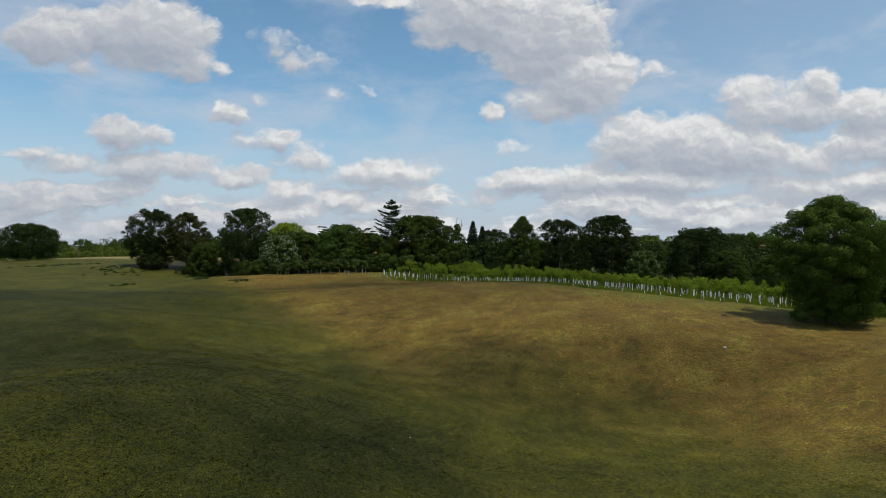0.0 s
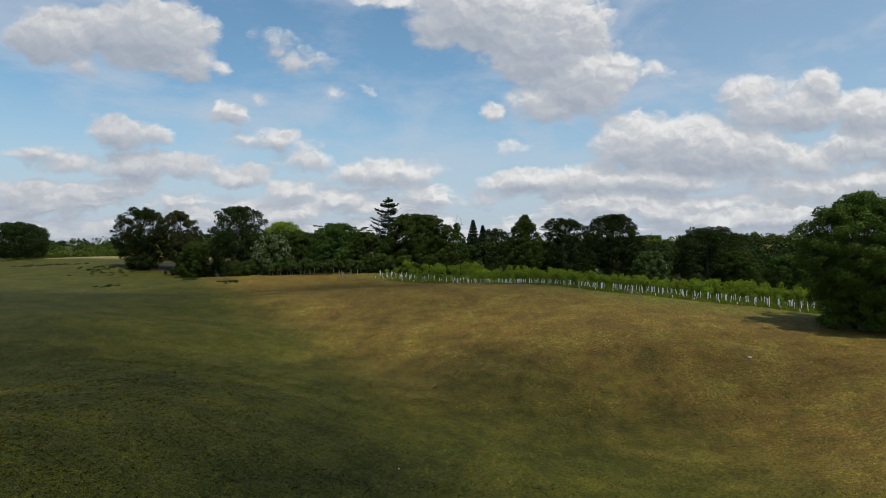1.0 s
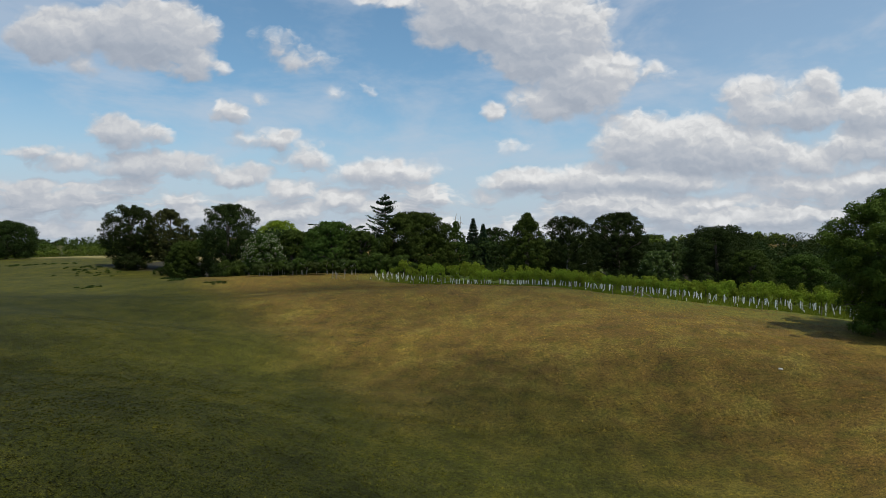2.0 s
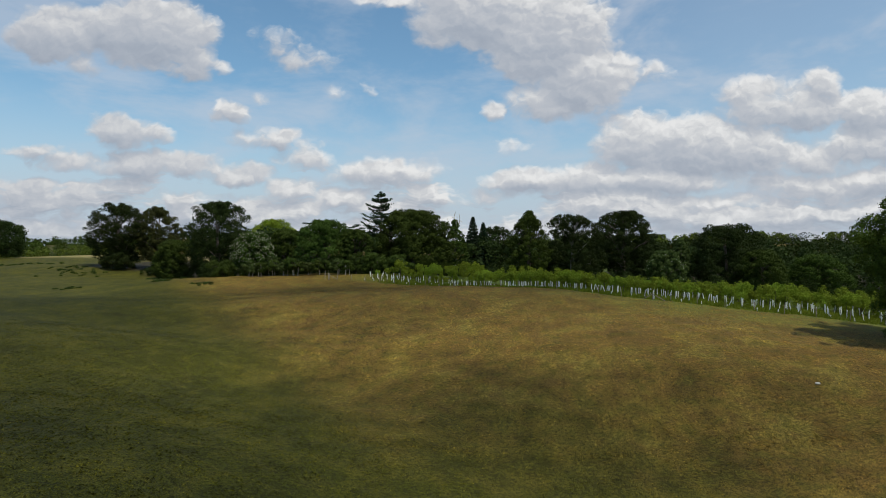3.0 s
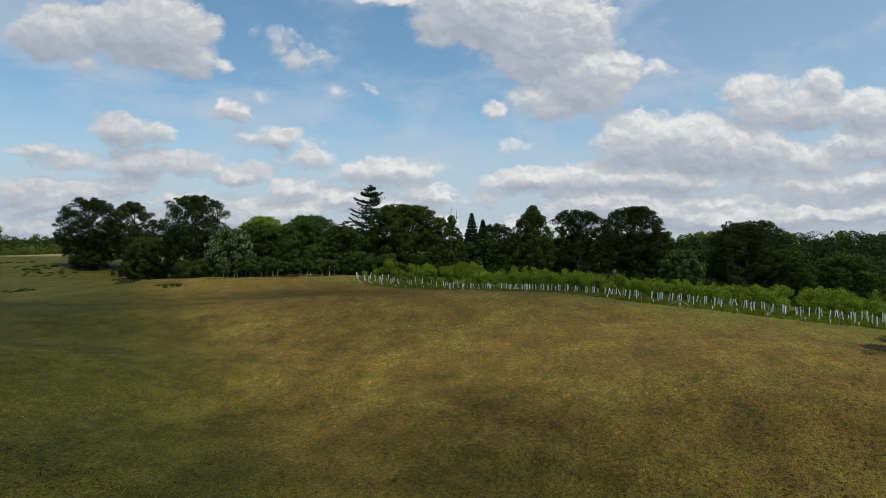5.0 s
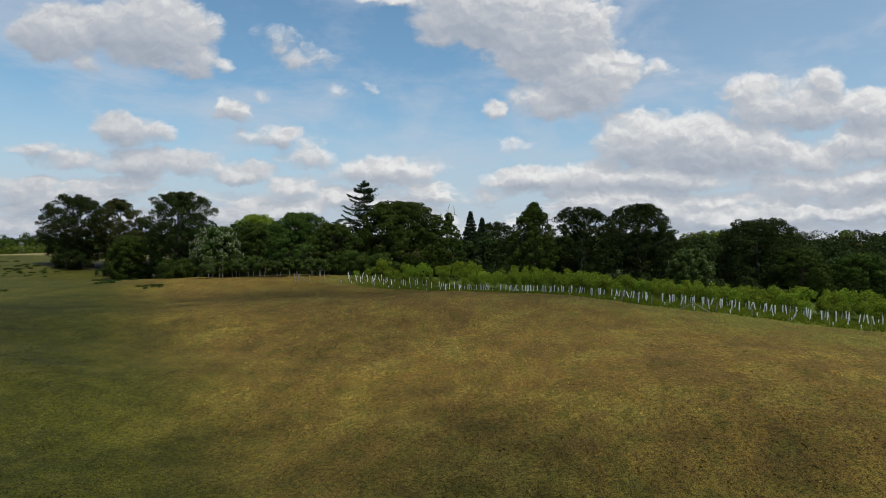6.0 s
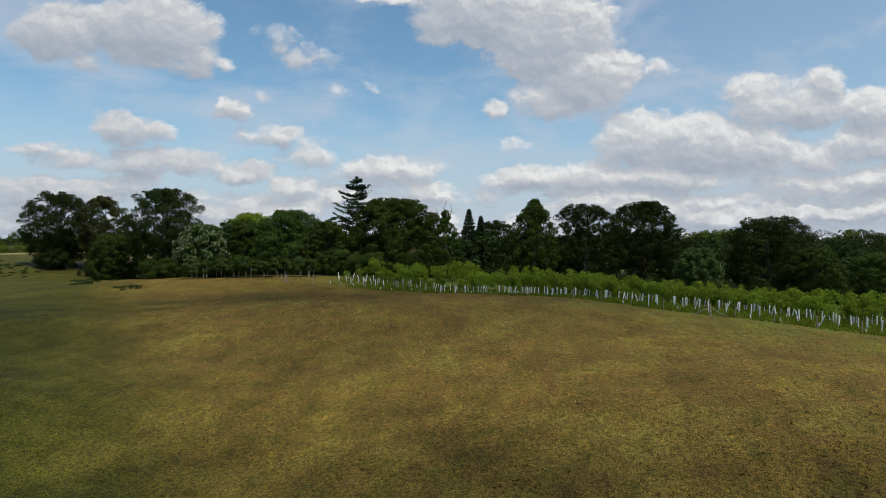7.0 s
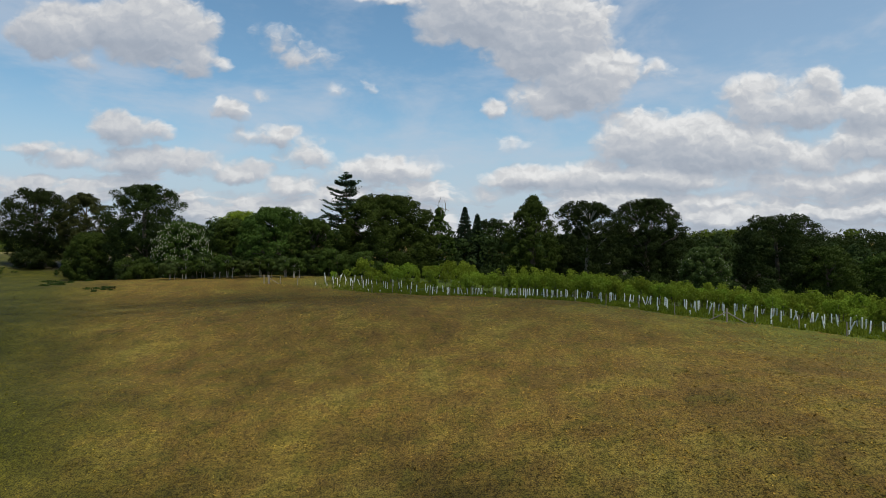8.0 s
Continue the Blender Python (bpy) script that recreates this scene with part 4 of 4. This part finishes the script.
def fence_post(h=1.25, r=0.055):
    bm = bmesh.new()
    rings = [(-0.3, r), (h - 0.04, r * 0.95), (h, r * 0.55)]
    loops = [[bm.verts.new((math.cos(math.tau * j / 8) * q, math.sin(math.tau * j / 8) * q, z)) for j in range(8)] for z, q in rings]
    for a, b in zip(loops, loops[1:]):
        for j in range(8):
            bm.faces.new((a[j], a[(j + 1) % 8], b[(j + 1) % 8], b[j]))
    bm.faces.new(loops[-1])
    me = bpy.data.meshes.new("fence_post")
    bm.to_mesh(me)
    bm.free()
    me.materials.append(POST_WOOD)
    return tagged(new("fence_post", me), "weathered round wooden fence post", "fence post", "plantation fence posts")


def fences():
    rng = np.random.default_rng(95)
    first = fence_post()
    for s in np.arange(3.0, 138.0, 3.6):
        x, y = edge_point(float(s), 0.15)
        m = place(first, x, y, abs(rng.normal(0, 2)), rng.uniform(0, 6))
        if s == 3.0:
            first.matrix_basis = m
        else:
            copy_thing(first, m)


def strainer(x, y, label, turn, h=1.3, reach=1.7):
    """A stout post braced by two slanting rails."""
    top = thing("straining_post", x, y, label, "fence post", "", None, turn)
    p = Tubes(8)
    p.limb([(0, 0, -0.3), (0, 0, h - 0.05), (0, 0, h)], [0.085, 0.08, 0.05])
    child("post", p.mesh("post", POST_WOOD), top)
    for side in (-1, 1):
        b = Tubes(6)
        b.limb([(side * reach, 0, 0.0), (side * reach * 0.5, 0, h * 0.36), (side * 0.06, 0, h * 0.72)], [0.055, 0.055, 0.05])
        child("brace", b.mesh("brace", POST_WOOD), top)


fences()
strainer(32.0, 106.0, "stout corner post braced by two slanting rails", -30.0)


def gate_posts(x, y):
    """The braced end of the fence at the wood's corner."""
    top = thing("fence_end", x, y, "two grey wooden posts with a slanting rail", "fence", "", None, -25.0)
    for dx, h in ((-0.9, 1.5), (0.0, 1.45), (0.25, 1.3)):
        p = Tubes(8)
        p.limb([(dx, 0, -0.3), (dx, 0, h - 0.05), (dx, 0, h)], [0.08, 0.075, 0.045])
        child("post", p.mesh("post", POST_WOOD), top)
    b = Tubes(6)
    b.limb([(0.28, 0, 0.95), (1.2, 0, 0.5), (2.1, 0, 0.08)], [0.05, 0.055, 0.055])
    child("brace", b.mesh("brace", POST_WOOD), top)


gate_posts(-23.2, 144.6)


def stone(x, y, r, seed):
    rng = np.random.default_rng(seed)
    bm = bmesh.new()
    bmesh.ops.create_icosphere(bm, subdivisions=2, radius=r)
    for v in bm.verts:
        v.co *= 1 + 0.18 * noise.noise(v.co * 3 / r + Vector((seed, 0, 0)))
        v.co.z *= 0.5
    me = bpy.data.meshes.new("stone")
    bm.to_mesh(me)
    bm.free()
    me.materials.append(STONE)
    ob = tagged(new("stone", me), "pale weathered stone lying in the grass", "stone")
    ob.matrix_basis = pose(x, y, float(ground_z(x, y)) + r * 0.15, 0, 0, rng.uniform(0, 360))


stone(33.3, 69.8, 0.22, 4)
stone(-2.5, 44.4, 0.08, 5)


def weeds():
    """Dark clumps of nettle and rush in the far meadow."""
    rng = np.random.default_rng(97)
    out = []
    for x, y, w, k in ((-108.2, 190.5, 7.0, 26), (-61.3, 150.2, 2.2, 10), (-129, 209, 9, 22), (-137, 204, 8, 18), (-75.8, 140.5, 3.0, 8), (-50, 143.4, 2.4, 8), (-100, 182, 9, 14), (-66, 158, 6, 10)):
        for i in range(k):
            cx, cy, r = x + rng.normal(0, w * 0.5), y + rng.normal(0, w * 0.4), rng.uniform(0.4, 1.1)
            m = 60
            d = unit(rng.normal(size=(m, 3)) * np.array([1, 1, 0.6]) + np.array([0, 0, 0.5]))
            p = np.array([cx, cy, float(ground_z(cx, cy))]) + d * r * np.array([1, 1, 0.45]) * rng.uniform(0.4, 1, (m, 1))
            out.append(sprays(rng, p, d, 0.16 * rng.uniform(0.6, 1.3, m)))
    tagged(new("meadow_weeds", leaf_mesh("meadow_weeds", np.concatenate(out), DARK_LEAF)), "dark green clumps of nettle and rush in the meadow", "weeds", "", "stuff")


def uncut_grass():
    """Long grass between the tree shelters."""
    rng = np.random.default_rng(98)
    k = 16000
    s, back = rng.uniform(0, 135, k), rng.uniform(0.0, 1.0, k) ** 1.2 * 13.0
    xy = np.array([edge_point(float(a), float(b)) for a, b in zip(s, back)])
    xy = xy[xy[:, 0] > -15 + 8 * rng.uniform(0, 1, k)]
    x, y = xy[:, 0], xy[:, 1]
    k = len(x)
    base = np.stack([x, y, ground_z(x, y) - 0.02], 1)
    tri = []
    for b in range(4):
        a = rng.uniform(0, math.tau, k)
        w = rng.uniform(0.03, 0.09, k)[:, None]
        e = np.stack([np.cos(a), np.sin(a), 0 * a], 1) * w
        root = base + np.stack([rng.normal(0, 0.10, k), rng.normal(0, 0.10, k), 0 * a], 1)
        tip = root + np.stack([rng.normal(0, 0.12, k), rng.normal(0, 0.12, k), rng.uniform(0.18, 0.42, k)], 1)
        tri.append(np.stack([root - e, root + e, tip], 1).reshape(-1, 3))
    tagged(new("uncut_grass", leaf_mesh("uncut_grass", np.concatenate(tri), FRESH_LEAF)), "long uncut green grass among the tree shelters", "grass", "", "stuff")


weeds()
uncut_grass()


def pasture_tufts(name, label, k, lo, hi, thin, seed):
    """Short tufts standing in the grazed sward between two lines across the field."""
    rng = np.random.default_rng(seed)
    y = lo + (hi - lo) * rng.uniform(0, 1, k) ** thin
    x = rng.uniform(-1, 1, k) * (30 + 0.24 * y)
    keep = (y < edge_y(x) - 0.2) & (np.abs(x) < (30 + 0.24 * y) * (1 - 0.35 * rng.uniform(0, 1, k) ** 2))
    x, y = x[keep], y[keep]
    k = len(x)
    base = np.stack([x, y, ground_z(x, y) - 0.012], 1)
    tall = np.clip(rng.lognormal(-2.85, 0.40, k), 0.02, 0.13)
    tri = []
    for b in range(3):
        a = rng.uniform(0, math.tau, k)
        e = np.stack([np.cos(a), np.sin(a), 0 * a], 1) * (tall * rng.uniform(0.35, 0.8, k))[:, None]
        root = base + np.stack([rng.normal(0, 0.03, k), rng.normal(0, 0.03, k), 0 * a], 1)
        lean = np.stack([rng.normal(0, 0.9, k), rng.normal(0, 0.9, k), rng.uniform(0.5, 0.9, k)], 1) * tall[:, None]
        tri.append(np.stack([root - e, root + e, root + lean], 1).reshape(-1, 3))
    tagged(new(name, leaf_mesh(name, np.concatenate(tri), TUFT)), label, "grass", "", "stuff")


pasture_tufts("pasture_tufts", "short green tufts standing in the grazed hollow", 110000, 24, 62, 1.0, 99)
pasture_tufts("pasture_tufts", "short dry tufts standing on the grazed knoll", 175000, 62, 152, 1.35, 100)


# ---------- unseen cumulus, added towards the sun to shade the pasture ---
def cloud_material():
    m, n = material("cloud_vapour")
    white = n.add("ShaderNodeBsdfTranslucent")
    white.inputs[0].default_value = (0.9, 0.9, 0.9, 1)
    clear = n.add("ShaderNodeBsdfTransparent")
    mx = n.add("ShaderNodeMixShader")
    pos = n.add("ShaderNodeTexCoord").outputs["Object"]
    n.put(mx.inputs[0], n.smooth(n.noise(pos, 0.09, 3.0, 0.6), 0.25, 0.75, 0.06, 0.24))
    n.link(clear.outputs[0], mx.inputs[1])
    n.link(white.outputs[0], mx.inputs[2])
    finish(n, mx.outputs[0])
    return m


VAPOUR = cloud_material()
CLOUD_BASE = 1100.0


def cumulus(x, y, half_x, half_y, puffs, label, seed):
    """An unseen cumulus added between the sun and the ground at x, y to shade it: a heap of overlapping puffs, ragged
    at the rim.
    """
    rng = np.random.default_rng(seed)
    bm = bmesh.new()
    for i in range(puffs):
        d = rng.uniform(0, 1) ** 0.5
        a = i * 2.39996
        r = min(half_x, half_y) * rng.uniform(0.22, 0.48) * (1.15 - 0.65 * d)
        m = Matrix.LocRotScale((math.cos(a) * d * half_x, math.sin(a) * d * half_y, r * 0.4 + rng.uniform(0, 0.5) * (1 - d) * half_y), None, (r, r, r * 0.65))
        bmesh.ops.create_icosphere(bm, subdivisions=2, radius=1.0, matrix=m)
    for v in bm.verts:
        v.co += noise.noise_vector(v.co * 0.11 + Vector((seed, 0, 0))) * 3.4
    me = bpy.data.meshes.new("cloud")
    bm.to_mesh(me)
    bm.free()
    me.materials.append(VAPOUR)
    for p in me.polygons:
        p.use_smooth = True
    far = CLOUD_BASE / math.tan(el)
    tagged(new("cloud", me), label, "cloud", "", "structure").matrix_basis = pose(x + math.sin(az) * far, y + math.cos(az) * far, CLOUD_BASE)


# out of view; each is set and sized for the ground it darkens
cumulus(-42.0, 26.0, 52.0, 40.0, 70, "broad white unseen cumulus added to shade the hollow", 3)
cumulus(-82.0, 82.0, 56.0, 50.0, 34, "ragged white unseen cumulus added to shade the far pasture", 7)
cumulus(12.0, 66.5, 33.0, 14.0, 62, "small ragged unseen cumulus added to shade the knoll", 9)
cumulus(-6.0, 123.0, 52.0, 25.0, 46, "thin torn unseen cumulus added to shade the ground before the wood", 12)
